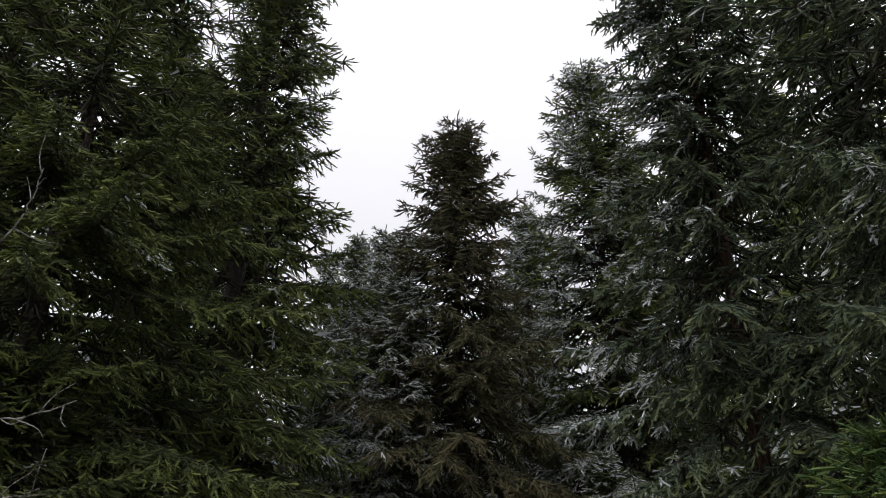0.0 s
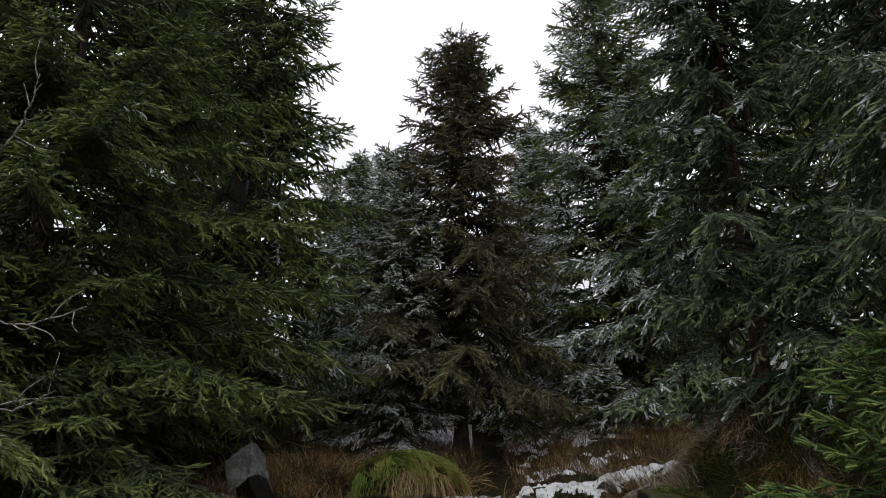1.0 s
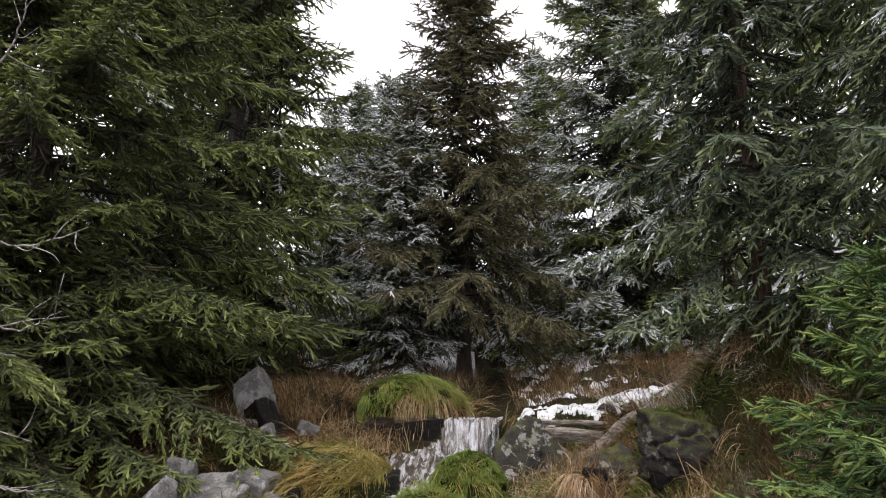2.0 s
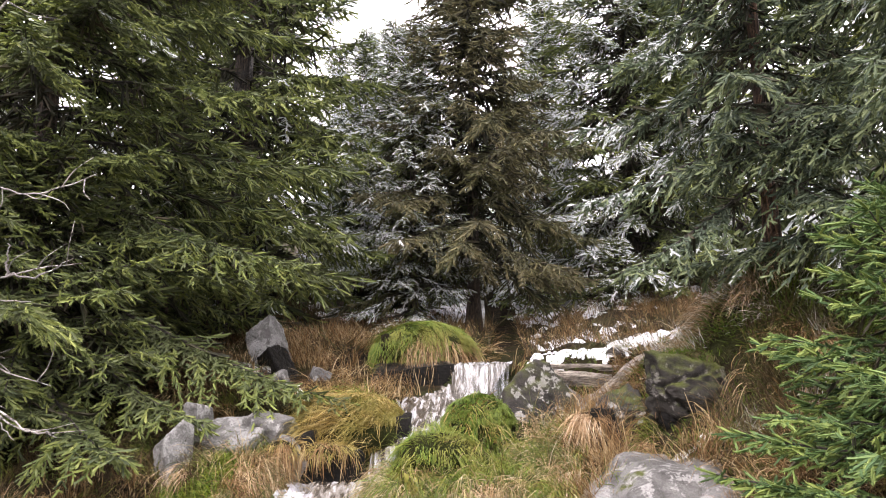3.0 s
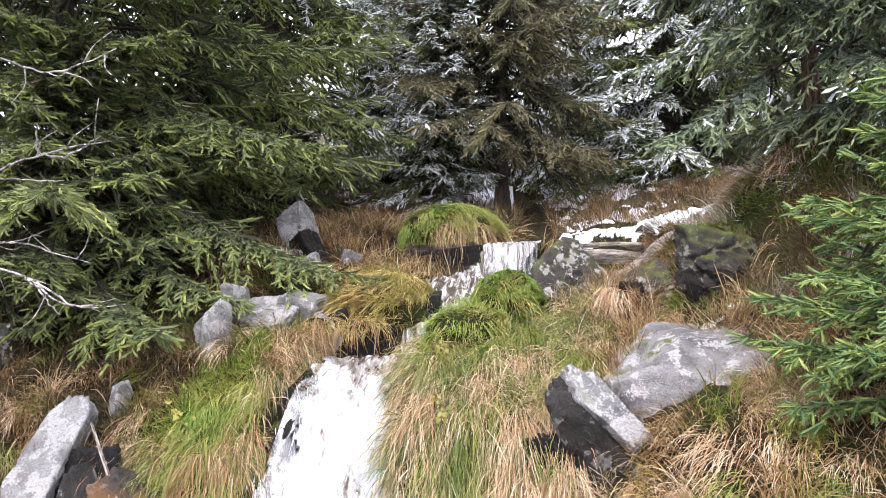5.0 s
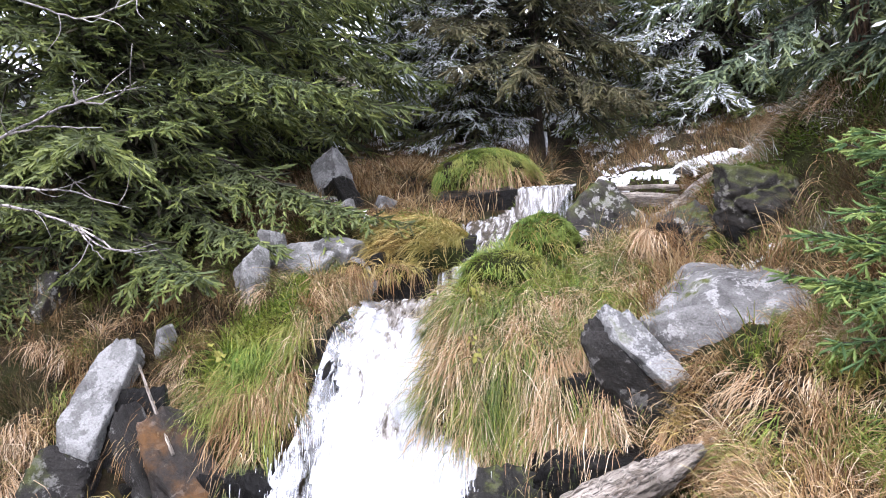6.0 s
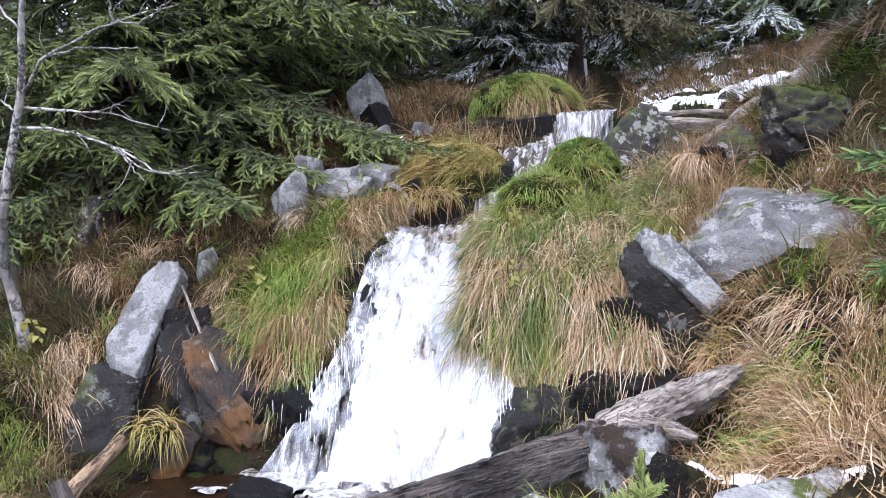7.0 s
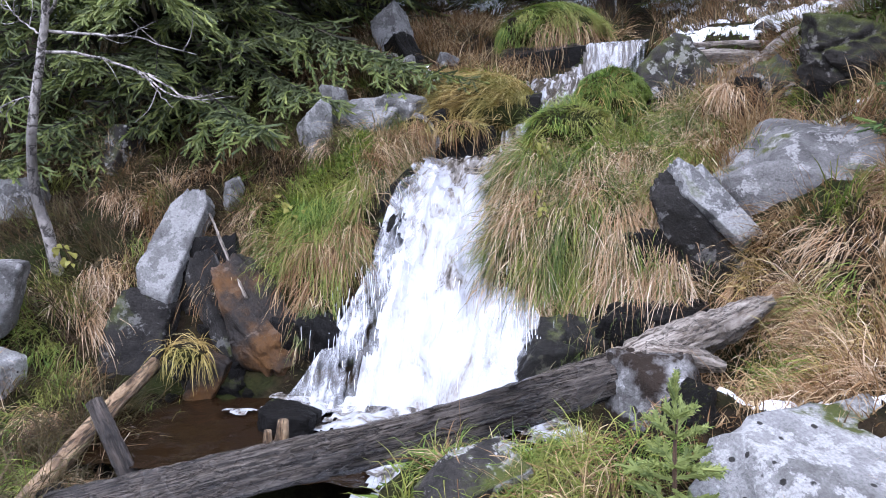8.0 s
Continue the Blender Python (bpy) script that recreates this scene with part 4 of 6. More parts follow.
# ---- rocks ----
def rock_mesh(dims, seed, sub=5, chamfers=4, hard=140.0, bumps=0.4, skew=0.14, cuts=()):
    """A faceted stone with worn edges: cutting planes, then two sizes of relief. cuts: planes of its own, as a direction and a share of the stone's reach that way."""
    rng = np.random.default_rng(seed)
    bm = bmesh.new()
    bmesh.ops.create_icosphere(bm, subdivisions=sub, radius=1)
    bm.verts.ensure_lookup_table()
    d = np.array([v.co[:] for v in bm.verts])
    dims = np.array(dims, float)
    d = unit(unit(d) * dims)
    N = np.concatenate([np.eye(3), -np.eye(3)]) + skew * rng.standard_normal((6, 3))
    Hh = np.concatenate([dims, dims]) * rng.uniform(0.88, 1.04, 6)
    R = unit(rng.standard_normal((chamfers, 3)))
    Hr = (np.abs(R) * dims).sum(1) * rng.uniform(0.58, 0.80, chamfers)
    N, Hh = np.concatenate([unit(N), R]), np.concatenate([Hh, Hr])
    if cuts:
        C = unit(np.array([c[:3] for c in cuts], float))
        N, Hh = np.concatenate([N, C]), np.concatenate([Hh, (np.abs(C) * dims).sum(1) * np.array([c[3] for c in cuts])])
    r = ((np.maximum(d @ N.T, 0) / Hh) ** hard).sum(1) ** (-1 / hard)
    P = d * r[:, None]
    s = float(dims.mean())
    o = Vector((seed * 1.7, seed * 0.9, seed * 2.3))
    for i, v in enumerate(bm.verts):
        p = Vector(P[i])
        w = noise.fractal(p * (1.6 / s) + o, 1.0, 2.0, 4) * 0.05 + noise.ridged_multi_fractal(p * (2.2 / s) + o, 0.8, 2.1, 5, 0.9, 2.0) * 0.03
        near, _ = noise.voronoi(p * (0.9 / s) + o)
        w -= 0.11 * max(0.0, 1 - (near[1] - near[0]) / 0.10) ** 2
        bed = p.z * 4.0 / s + 1.5 * noise.noise(p * (1.3 / s) + o)
        w += 0.05 * (abs((bed % 1.0) - 0.5) ** 0.5 - 0.45) + 0.03 * noise.fractal(p * (7.0 / s) + o, 0.9, 2.0, 4)
        v.co = p * (1 + bumps * w)
    for f in bm.faces:
        f.smooth = True
    return bm


def rock(label, at, dims, material, seed, up=(0, 0, 1), spin=0.0, sub=5, name="rock", hard=140.0, chamfers=4, bumps=0.5, group="rocks by the stream", along=None, skew=0.14, cuts=()):
    ob = part(name, rock_mesh(dims, seed, sub, chamfers, hard, bumps, skew, cuts), material)
    ob.matrix_world = Matrix.Translation(at) @ Vector(up).to_track_quat("Z", "Y").to_matrix().to_4x4() @ pose(0, 0, 0, 0, 0, spin)
    if along:
        ay = Vector(along).normalized()
        ax = ay.cross(Vector(up)).normalized()
        ob.matrix_world = Matrix.Translation(at) @ Matrix((ax, ay, ax.cross(ay))).transposed().to_4x4()
    return tagged(ob, label, "rock", group)


# beside the pool
rock("long pale grey slab of rock leaning in dry grass", (-2.98, 4.66, -1.38), (0.15, 0.47, 0.10), ROCK_SLAB, 1, (0.22, -0.72, 0.60), name="rock_slab", chamfers=2, bumps=1.1, skew=0.08, along=(0.16, 0.52, 0.70), cuts=((1, 0.18, 0, 0.86), (-1, 0.16, 0, 0.88), (0.1, -0.75, 0.65, 0.80), (0.7, 0.7, 0, 0.78), (-0.5, 0.8, 0.2, 0.86)))
rock("dark wet rock under a leaning slab, crusted white in spots", (-3.04, 4.34, -1.92), (0.19, 0.18, 0.36), ROCK_SHADED_SIDE, 2, (-0.05, 0.35, 0.9), chamfers=8, bumps=1.1)
rock("rust-stained rock face beside the pool", (-2.27, 4.40, -1.74), (0.19, 0.46, 0.13), ROCK_RUST, 3, (0.42, -0.80, 0.40), chamfers=4, bumps=1.3, along=(0.48, -0.22, -0.54), cuts=((-0.8, -0.5, 0.3, 0.72), (0.4, -1, 0, 0.7), (0.8, 0.5, 0.3, 0.74)))
rock("dark broken rock with a pale edge beside a rusty face", (-2.53, 4.44, -1.76), (0.09, 0.42, 0.13), ROCK_SHADED_SIDE, 4, (-0.45, -0.75, 0.30), bumps=0.9, along=(0.36, -0.22, -0.58))
# fills the dark hole between the slabs; its black colour stands for shade
rock("black rock standing in for the shaded hollow between two slabs", (-2.70, 4.66, -1.62), (0.22, 0.14, 0.36), ROCK_BLACK, 37, (0, 0.3, 0.95), bumps=0.9)
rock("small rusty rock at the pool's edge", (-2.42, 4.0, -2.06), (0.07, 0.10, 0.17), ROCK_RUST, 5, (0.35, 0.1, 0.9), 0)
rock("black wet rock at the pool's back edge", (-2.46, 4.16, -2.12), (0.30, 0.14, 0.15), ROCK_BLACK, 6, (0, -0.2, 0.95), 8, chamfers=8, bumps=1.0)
rock("small grey stone in dry grass", (-2.77, 5.16, -1.04), (0.075, 0.06, 0.13), ROCK_SLAB, 46, (0.25, 0.3, 0.9), chamfers=7)
rock("upright pale lichened stone on the bank", (-2.30, 5.72, -0.68), (0.125, 0.08, 0.29), ROCK_SLAB, 47, (-0.16, 0.48, 0.86), 25, chamfers=3, cuts=((0.8, 0, 0.6, 0.70), (-0.8, 0, -0.6, 0.72), (0.8, 0, -0.5, 0.8)))
rock("grey stone under spruce branches", (-2.34, 6.2, -0.40), (0.11, 0.09, 0.22), ROCK_GREY, 48, (-0.25, 0.2, 0.9), 20, chamfers=6)
rock("flat pale stone on a mossy bank", (-1.98, 6.10, -0.53), (0.25, 0.17, 0.10), ROCK_SLAB, 9, (-0.12, -0.62, 0.78), 12, cuts=((-0.5, 0, 0.85, 0.8), (0.7, -0.7, 0, 0.75)))
rock("brownish rounded stone above the waterfall", (-1.72, 6.24, -0.50), (0.17, 0.17, 0.19), ROCK_GREY, 10, (0.2, -0.2, 0.95), 30, hard=40, cuts=((0.7, 0, 0.7, 0.62), (-0.6, -0.3, 0.7, 0.7)))
rock("dark stone at the lip of the waterfall", (-1.38, 6.08, -0.72), (0.10, 0.12, 0.22), ROCK_DARK, 11, (-0.35, 0.1, 0.93), cuts=((0.8, -0.2, 0.6, 0.6),))
rock("pale stone wedge at the lip of the waterfall", (-1.47, 6.0, -0.66), (0.05, 0.08, 0.19), ROCK_GREY, 38, (-0.5, 0.1, 0.86))
rock("pale pointed stone under spruces", (-2.22, 7.86, 0.30), (0.18, 0.12, 0.29), ROCK_SLAB, 12, (-0.42, 0.15, 0.88), 12, chamfers=2, cuts=((0.85, -0.1, 0.5, 0.66), (-0.6, 0, 0.8, 0.78)))
rock("dark cleft stone among dead grass", (-2.03, 7.58, -0.02), (0.15, 0.13, 0.30), ROCK_DARK, 13, (-0.5, 0.2, 0.85), bumps=0.8)
rock("dark stone with a grey face among dead grass", (-2.30, 7.35, -0.10), (0.24, 0.14, 0.22), ROCK_MIX, 40, (-0.2, 0.2, 0.95), 15)
rock("small upright grey stone", (-1.90, 7.25, -0.14), (0.065, 0.07, 0.21), ROCK_GREY, 14, (-0.2, 0.1, 0.97))
rock("small brown stone in straw", (-1.62, 7.45, -0.04), (0.10, 0.09, 0.12), ROCK_GREY, 41, (0.2, 0, 0.97), 30)
# beside the upper cascade
rock("spotted dark and white rock beside the upper cascade", (0.46, 6.95, -0.24), (0.36, 0.20, 0.36), ROCK_MIX, 15, (-0.05, 0.25, 0.95), 12, chamfers=1, bumps=0.8, cuts=((-0.80, -0.2, 0.55, 0.45), (0.66, -0.2, 0.72, 0.43), (0, -0.85, 0.5, 0.75)))
rock("smooth brown-grey slab leaning behind a spotted rock", (0.78, 7.05, -0.27), (0.11, 0.36, 0.09), ROCK_GREY, 16, (0.55, -0.45, 0.70), chamfers=1, along=(0.70, -0.1, -0.62))
rock("low grey rock with dark hollows", (1.14, 6.42, -0.40), (0.25, 0.18, 0.17), ROCK_MIX, 17, (0.1, -0.3, 0.95), 12, bumps=1.3, cuts=((-0.6, -0.4, 0.7, 0.58), (0.5, -0.5, 0.7, 0.66)))
rock("dark knobbly rock in hanging grass", (0.91, 5.88, -0.50), (0.10, 0.11, 0.22), ROCK_DARK, 18, bumps=1.4, hard=40)
rock("large mossy overhanging rock with pale patches", (1.72, 6.16, -0.16), (0.50, 0.30, 0.25), ROCK_MOSSY, 19, (0.12, -0.1, 0.98), 4, chamfers=9, bumps=1.3, cuts=((-0.75, -0.3, 0.5, 0.58), (0, -0.75, -0.6, 0.58), (-0.5, -0.5, -0.7, 0.60), (0.3, -0.5, 0.8, 0.66), (-0.2, -0.7, 0.6, 0.62)))
rock("pale stone set under a mossy overhang", (1.98, 5.95, -0.18), (0.18, 0.12, 0.12), ROCK_MIX, 42, (0.3, -0.4, 0.85))
# black filler for the cavity: shade given as rock colour
rock("black rock standing in for the shade under the overhang", (1.75, 6.15, -0.45), (0.4, 0.2, 0.14), ROCK_BLACK, 43)
# on the grassy bank
rock("big grey boulder with pale lichen", (1.20, 5.04, -1.14), (0.62, 0.42, 0.54), ROCK_GREY, 26, (0, -0.05, 1), -4, chamfers=3, hard=220, bumps=0.9, cuts=((-0.30, -0.90, 0.28, 0.66), (-0.50, -0.15, 0.85, 0.60), (0.42, -0.25, 0.86, 0.62), (0.55, -0.76, 0.30, 0.68), (-0.85, -0.5, 0.05, 0.76), (0.05, -0.62, 0.78, 0.66)))
rock("tilted grey slab with a pale upper face", (0.52, 4.50, -1.05), (0.065, 0.34, 0.06), ROCK_TILT, 21, (0.24, -0.80, 0.54), name="rock_slab", chamfers=2, bumps=0.9, along=(0.65, -0.2, -0.72), skew=0.06, cuts=((-1, -0.5, 0, 0.85), (0.2, 1, 0.2, 0.9)))
rock("thin grey plate split off a tilted slab", (0.60, 4.58, -1.04), (0.03, 0.30, 0.06), ROCK_TILT, 44, (0.29, -0.83, 0.46), name="rock_slab", chamfers=1, along=(0.64, -0.2, -0.72), skew=0.06)
# stands for the slab's own left side, with its shading in the dark colour
rock("dark side of the tilted slab, wet and shaded in its colour", (0.44, 4.60, -1.18), (0.15, 0.37, 0.12), ROCK_SHADED_SIDE, 22, (-0.35, -0.80, -0.05), chamfers=4, bumps=0.8, along=(0.58, -0.2, -0.78))
rock("black and white lichened rock under the log", (0.19, 3.36, -1.86), (0.21, 0.18, 0.33), ROCK_CAP, 22, (0.05, -0.1, 1), 20, cuts=((-0.4, -0.6, 0.7, 0.7),))
rock("broad pale flat rock with dark lichen spots", (0.90, 2.42, -1.87), (0.62, 0.50, 0.29), ROCK_PALE, 23, (0.10, -0.30, 0.95), 10, bumps=0.7, cuts=((-0.5, -0.5, 0.7, 0.72),))
rock("pale rock at the foot of the bank", (-3.60, 3.55, -1.95), (0.15, 0.22, 0.20), ROCK_PALE, 24, (0.3, 0, 0.95))
rock("pale grey stacked rock at the edge of the bank", (-3.74, 3.75, -1.58), (0.16, 0.2, 0.28), ROCK_GREY, 45, (0.15, 0.1, 0.98))
rock("grey rock behind a birch", (-4.45, 4.9, -1.2), (0.25, 0.2, 0.3), ROCK_GREY, 25)
rock("black wet rock beside the falling water", (-1.75, 4.95, -1.58), (0.10, 0.40, 0.2), ROCK_BLACK, 26, (-0.3, -0.5, 0.8), 0, bumps=0.9)
rock("black wet rock wall at the foot of the fall", (-1.80, 4.42, -2.06), (0.34, 0.2, 0.34), ROCK_BLACK, 27, (0.0, -0.3, 0.95), 5, chamfers=10, bumps=1.3, skew=0.3)
rock("dark mossy rock shelf beside the fall", (-0.26, 4.32, -1.94), (0.30, 0.2, 0.24), ROCK_SHELF, 28, (0.1, -0.3, 0.95), 0, chamfers=10, bumps=1.4, skew=0.3)
rock("dark rock in the pool", (-1.74, 3.66, -2.16), (0.17, 0.12, 0.11), ROCK_BLACK, 29, hard=40)
rock("dark stone under a grass tussock", (-0.72, 6.55, -0.48), (0.12, 0.15, 0.14), ROCK_DARK, 30)
rock("dark slab in green grass", (-0.50, 2.40, -1.70), (0.20, 0.10, 0.06), ROCK_MIX, 31, (0.2, -0.4, 0.9), 25)
rock("grey stone in the shade of spruce branches", (-3.95, 5.55, -0.76), (0.19, 0.15, 0.22), ROCK_MIX, 52, (0.2, 0.4, 0.9), chamfers=7)
# added behind the slab to make the hollow's shade with black rock
rock("dark rock standing in for the shaded hollow behind a tilted slab", (0.36, 4.76, -1.5), (0.34, 0.2, 0.3), ROCK_BLACK, 33, bumps=0.9)
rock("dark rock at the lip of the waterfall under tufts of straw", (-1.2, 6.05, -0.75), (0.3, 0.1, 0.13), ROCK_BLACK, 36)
# added stone whose black colour gives the shade under the tussock
rock("dark stone standing in for the shaded hollow under the green tussock", (-0.62, 7.85, -0.02), (0.5, 0.18, 0.14), ROCK_BLACK, 39)
# the dark hole under the slab, its shade put in as black rock
rock("dark rock standing in for the shaded hollow under the slab", (0.22, 4.38, -1.72), (0.3, 0.18, 0.14), ROCK_BLACK, 34, bumps=0.9)
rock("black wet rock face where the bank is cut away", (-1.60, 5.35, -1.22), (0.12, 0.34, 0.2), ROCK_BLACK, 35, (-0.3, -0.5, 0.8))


def wet_stones():
    """Dark cobbles lying in and beside the pool."""
    rng = np.random.default_rng(77)
    shapes = []
    for k in range(5):
        me = bpy.data.meshes.new("stone")
        bm = rock_mesh((1.0, 0.8, 0.6), 60 + k, 3, bumps=0.8)
        bm.to_mesh(me)
        bm.free()
        me.materials.append(ROCK_DARK)
        shapes.append(me)
    for i in range(90):
        sx, sy = rng.uniform(-2.75, 0.3), rng.uniform(2.75, 4.5)
        z = float(ground_height(sx, sy))
        if z < -2.3 or abs(sx + 1.0) < 0.55:
            continue
        ob = new("stone", shapes[i % 5])
        r = rng.uniform(0.03, 0.11)
        ob.matrix_world = pose(sx, sy, z + 0.2 * r, rng.uniform(-25, 25), rng.uniform(-25, 25), rng.uniform(0, 360)) @ Matrix.Scale(r, 4)
        tagged(ob, "dark wet cobble beside the pool", "stone", "wet cobbles")


wet_stones()


# ---- dead wood ----
def log(label, points, radii, material, seed, rough=0.06, n=26, sides=14, name="log", flat=1.0):
    """The bar lies along local x, so that the grain runs with it."""
    P = spline(points, n)
    o = P.mean(0)
    ax = Vector(P[-1] - P[0]).normalized()
    m = ax.to_track_quat("X", "Z").to_matrix()
    L = (P - o) @ np.array(m)
    V, T, Q = tube(L, np.interp(np.linspace(0, 1, n), np.linspace(0, 1, len(radii)), radii), sides, seed, rough, flat)
    ob = part(name, mesh_np(name, V, T, Q, smooth=True), material)
    ob.matrix_world = Matrix.Translation(o) @ m.to_4x4()
    return tagged(ob, label, name, "dead wood")


log("wet grey fallen trunk lying across the stream", [(-2.1, 2.32, -1.965), (-1.73, 2.5, -1.915), (-1.33, 2.7, -1.858), (-0.91, 2.9, -1.818), (-0.46, 3.15, -1.75), (0.02, 3.45, -1.655)], [0.10, 0.095, 0.087, 0.087, 0.094, 0.097], LOG_WET, 3, 0.08, 60, 24)
log("pale weathered forked end of the fallen trunk", [(-0.03, 3.42, -1.66), (0.2, 3.54, -1.58), (0.42, 3.66, -1.52), (0.62, 3.78, -1.44), (0.72, 3.84, -1.41)], [0.105, 0.12, 0.11, 0.07, 0.03], LOG_PALE, 4, 0.16, 40, 18, flat=0.75)
log("knobbly broken side branch of the pale trunk end", [(0.12, 3.46, -1.60), (0.32, 3.46, -1.60), (0.46, 3.44, -1.62)], [0.07, 0.055, 0.02], LOG_PALE, 14, 0.2, name="branch")
log("thin brown branch over the upper stream", [(0.66, 7.92, 0.10), (1.1, 7.8, 0.085), (1.48, 7.7, 0.06)], [0.03, 0.04, 0.045], LOG_PALE, 5)
log("pale log beside the upper cascade", [(0.55, 7.85, -0.04), (0.9, 7.75, -0.06), (1.28, 7.6, -0.1)], [0.10, 0.105, 0.1], LOG_PALE, 6)
log("sawn dark log under snow", [(1.40, 7.92, 0.17), (1.6, 8.35, 0.20), (1.85, 8.9, 0.27)], [0.125, 0.125, 0.12], LOG_DARK, 7)
log("bleached root bending down to the stream", [(1.75, 7.45, 0.22), (1.5, 7.5, 0.08), (1.28, 7.3, -0.08), (1.08, 7.05, -0.2), (0.95, 6.95, -0.22)], [0.06, 0.065, 0.055, 0.05, 0.03], LOG_PALE, 8, 0.15, name="root")
log("barkless yellow pole leaning on the bank", [(-2.72, 3.95, -1.95), (-2.70, 3.4, -2.06), (-2.66, 2.75, -2.22)], [0.045, 0.05, 0.05], POLE_WOOD, 9, name="pole")
log("dark broken stake at the pool", [(-2.58, 3.22, -1.88), (-2.45, 3.16, -2.06), (-2.31, 3.1, -2.27)], [0.04, 0.045, 0.045], LOG_DARK, 10, name="stake")
log("short broken stub on the fallen trunk", [(-1.325, 2.74, -1.69), (-1.335, 2.74, -1.76), (-1.35, 2.73, -1.84)], [0.02, 0.026, 0.028], POLE_WOOD, 11, n=8, sides=8, name="stub")
log("short broken stub on the fallen trunk", [(-1.385, 2.72, -1.73), (-1.39, 2.72, -1.78), (-1.395, 2.71, -1.85)], [0.016, 0.02, 0.02], POLE_WOOD, 12, n=8, sides=8, name="stub")
log("thin pale stick leaning on rusty rock", [(-2.66, 4.62, -1.12), (-2.5, 4.5, -1.36), (-2.28, 4.32, -1.62)], [0.008, 0.012, 0.012], LOG_PALE, 13, n=10, sides=6, name="stick")


# ---- bare birch ----
def birch():
    ob = thing("birch", "thin bare birch with pale bark", "tree", "bare trees")
    V, T, Q = tube(spline([(-3.72, 4.42, -1.55), (-3.74, 4.38, -1.2), (-3.77, 4.35, -0.91), (-3.69, 4.3, -0.54), (-3.51, 4.25, -0.06), (-3.40, 4.2, 0.2), (-3.28, 4.1, 0.54), (-3.13, 4.0, 0.9), (-2.95, 3.9, 1.4), (-2.75, 3.8, 1.85)], 40), np.linspace(0.042, 0.008, 40), 10, 2, 0.03)
    part("trunk", mesh_np("trunk", V, T, Q, smooth=True), BIRCH, ob)
    arms = [
        [(-3.51, 4.25, -0.06), (-3.2, 4.25, -0.09), (-2.86, 4.25, -0.19), (-2.62, 4.2, -0.34), (-2.32, 4.15, -0.40)],
        [(-2.86, 4.25, -0.19), (-2.72, 4.2, -0.30), (-2.6, 4.2, -0.42)],
        [(-3.44, 4.25, 0.06), (-3.07, 4.2, 0.02), (-2.81, 4.2, -0.01), (-2.4, 4.15, -0.13)],
        [(-3.39, 4.2, 0.15), (-3.12, 4.1, 0.33), (-2.62, 4.0, 0.47), (-2.14, 3.9, 0.52)],
        [(-2.62, 4.0, 0.47), (-2.4, 3.95, 0.46), (-2.2, 3.9, 0.55)],
        [(-3.12, 4.1, 0.33), (-2.85, 4.05, 0.36), (-2.6, 4.0, 0.33), (-2.42, 3.95, 0.31)],
        [(-2.62, 4.0, 0.47), (-2.60, 3.97, 0.65)],
        [(-3.05, 3.95, 1.1), (-2.63, 3.9, 0.95), (-2.35, 3.8, 0.88), (-1.99, 3.7, 0.95)],
        [(-2.75, 3.8, 1.85), (-2.56, 3.7, 2.05), (-2.45, 3.6, 2.3)],
        [(-3.62, 4.27, -0.36), (-3.69, 4.3, -0.33), (-3.95, 4.3, -0.40)],
        [(-3.46, 4.22, 0.03), (-3.62, 4.25, 0.12), (-3.81, 4.3, 0.3)],
        [(-3.3, 4.1, 0.5), (-3.5, 4.1, 0.75), (-3.62, 4.1, 1.0)],
        [(-2.68, 4.1, -0.23), (-2.41, 4.0, -0.36), (-2.17, 3.9, -0.37)],
    ]
    borne = {1: 0, 12: 0, 4: 3, 5: 3, 6: 3}
    rng = np.random.default_rng(5)
    made = []
    for i, arm in enumerate(arms):
        line_of = spline(arm, 16)
        line_of[1:] += 0.006 * rng.standard_normal((15, 3))
        V, T, Q = tube(line_of, np.linspace(0.012 if i in (0, 2, 3) else 0.0075, 0.0025, 16), 6, i, 0.05)
        made.append(part("twig" if i in borne else "branch", mesh_np("branch", V, T, Q, smooth=True), BIRCH, made[borne[i]] if i in borne else ob))
    for i in (0, 2, 3, 7, 8, 9, 10, 11):
        line_of = spline(arms[i], 16)
        for k in (5, 8, 10, 12, 14):
            d = unit(line_of[k] - line_of[k - 1] + 0.07 * rng.standard_normal(3) * np.array([1, 0.6, 1]))
            ln = rng.uniform(0.10, 0.30)
            pts = spline([line_of[k], line_of[k] + d * ln * 0.5 + 0.015 * rng.standard_normal(3), line_of[k] + d * ln + 0.03 * rng.standard_normal(3)], 8)
            V, T, Q = tube(pts, np.linspace(0.004, 0.0015, 8), 5, k, 0.05)
            part("twig", mesh_np("twig", V, T, Q, smooth=True), BIRCH, made[i])


birch()


# ---- snow ----
def snow_sheet(label, x0, x1, y0, y1, share, seed, step=0.04, lift=0.02, lump=0.7):
    """Thin, broken snow: lumpy sheets that end where they have melted."""
    cover = lambda x, y: 0.65 * waves(x, y, lump, seed) + 0.35 * waves(x, y, lump * 0.3, seed + 1) + 1.3 * (1 - np.hypot((x - (x0 + x1) / 2) / (x1 - x0), (y - (y0 + y1) / 2) / (y1 - y0)) * 2)  # noqa: E731
    high = lambda x, y: ground_height(x, y) + lift * np.clip((cover(x, y) - share) * 5 + 0.3, -0.4, 1.0) + 0.006 * waves(x, y, 0.12, seed + 3)  # noqa: E731
    me = grid_mesh("snow_patch", np.arange(x0, x1, step), np.arange(y0, y1, step), high, lambda x, y: (cover(x, y) > share - 0.12) & ~in_stream(x, y, 0.1))
    return tagged(part("snow_patch", me, SNOW), label, "snow", kind="stuff")


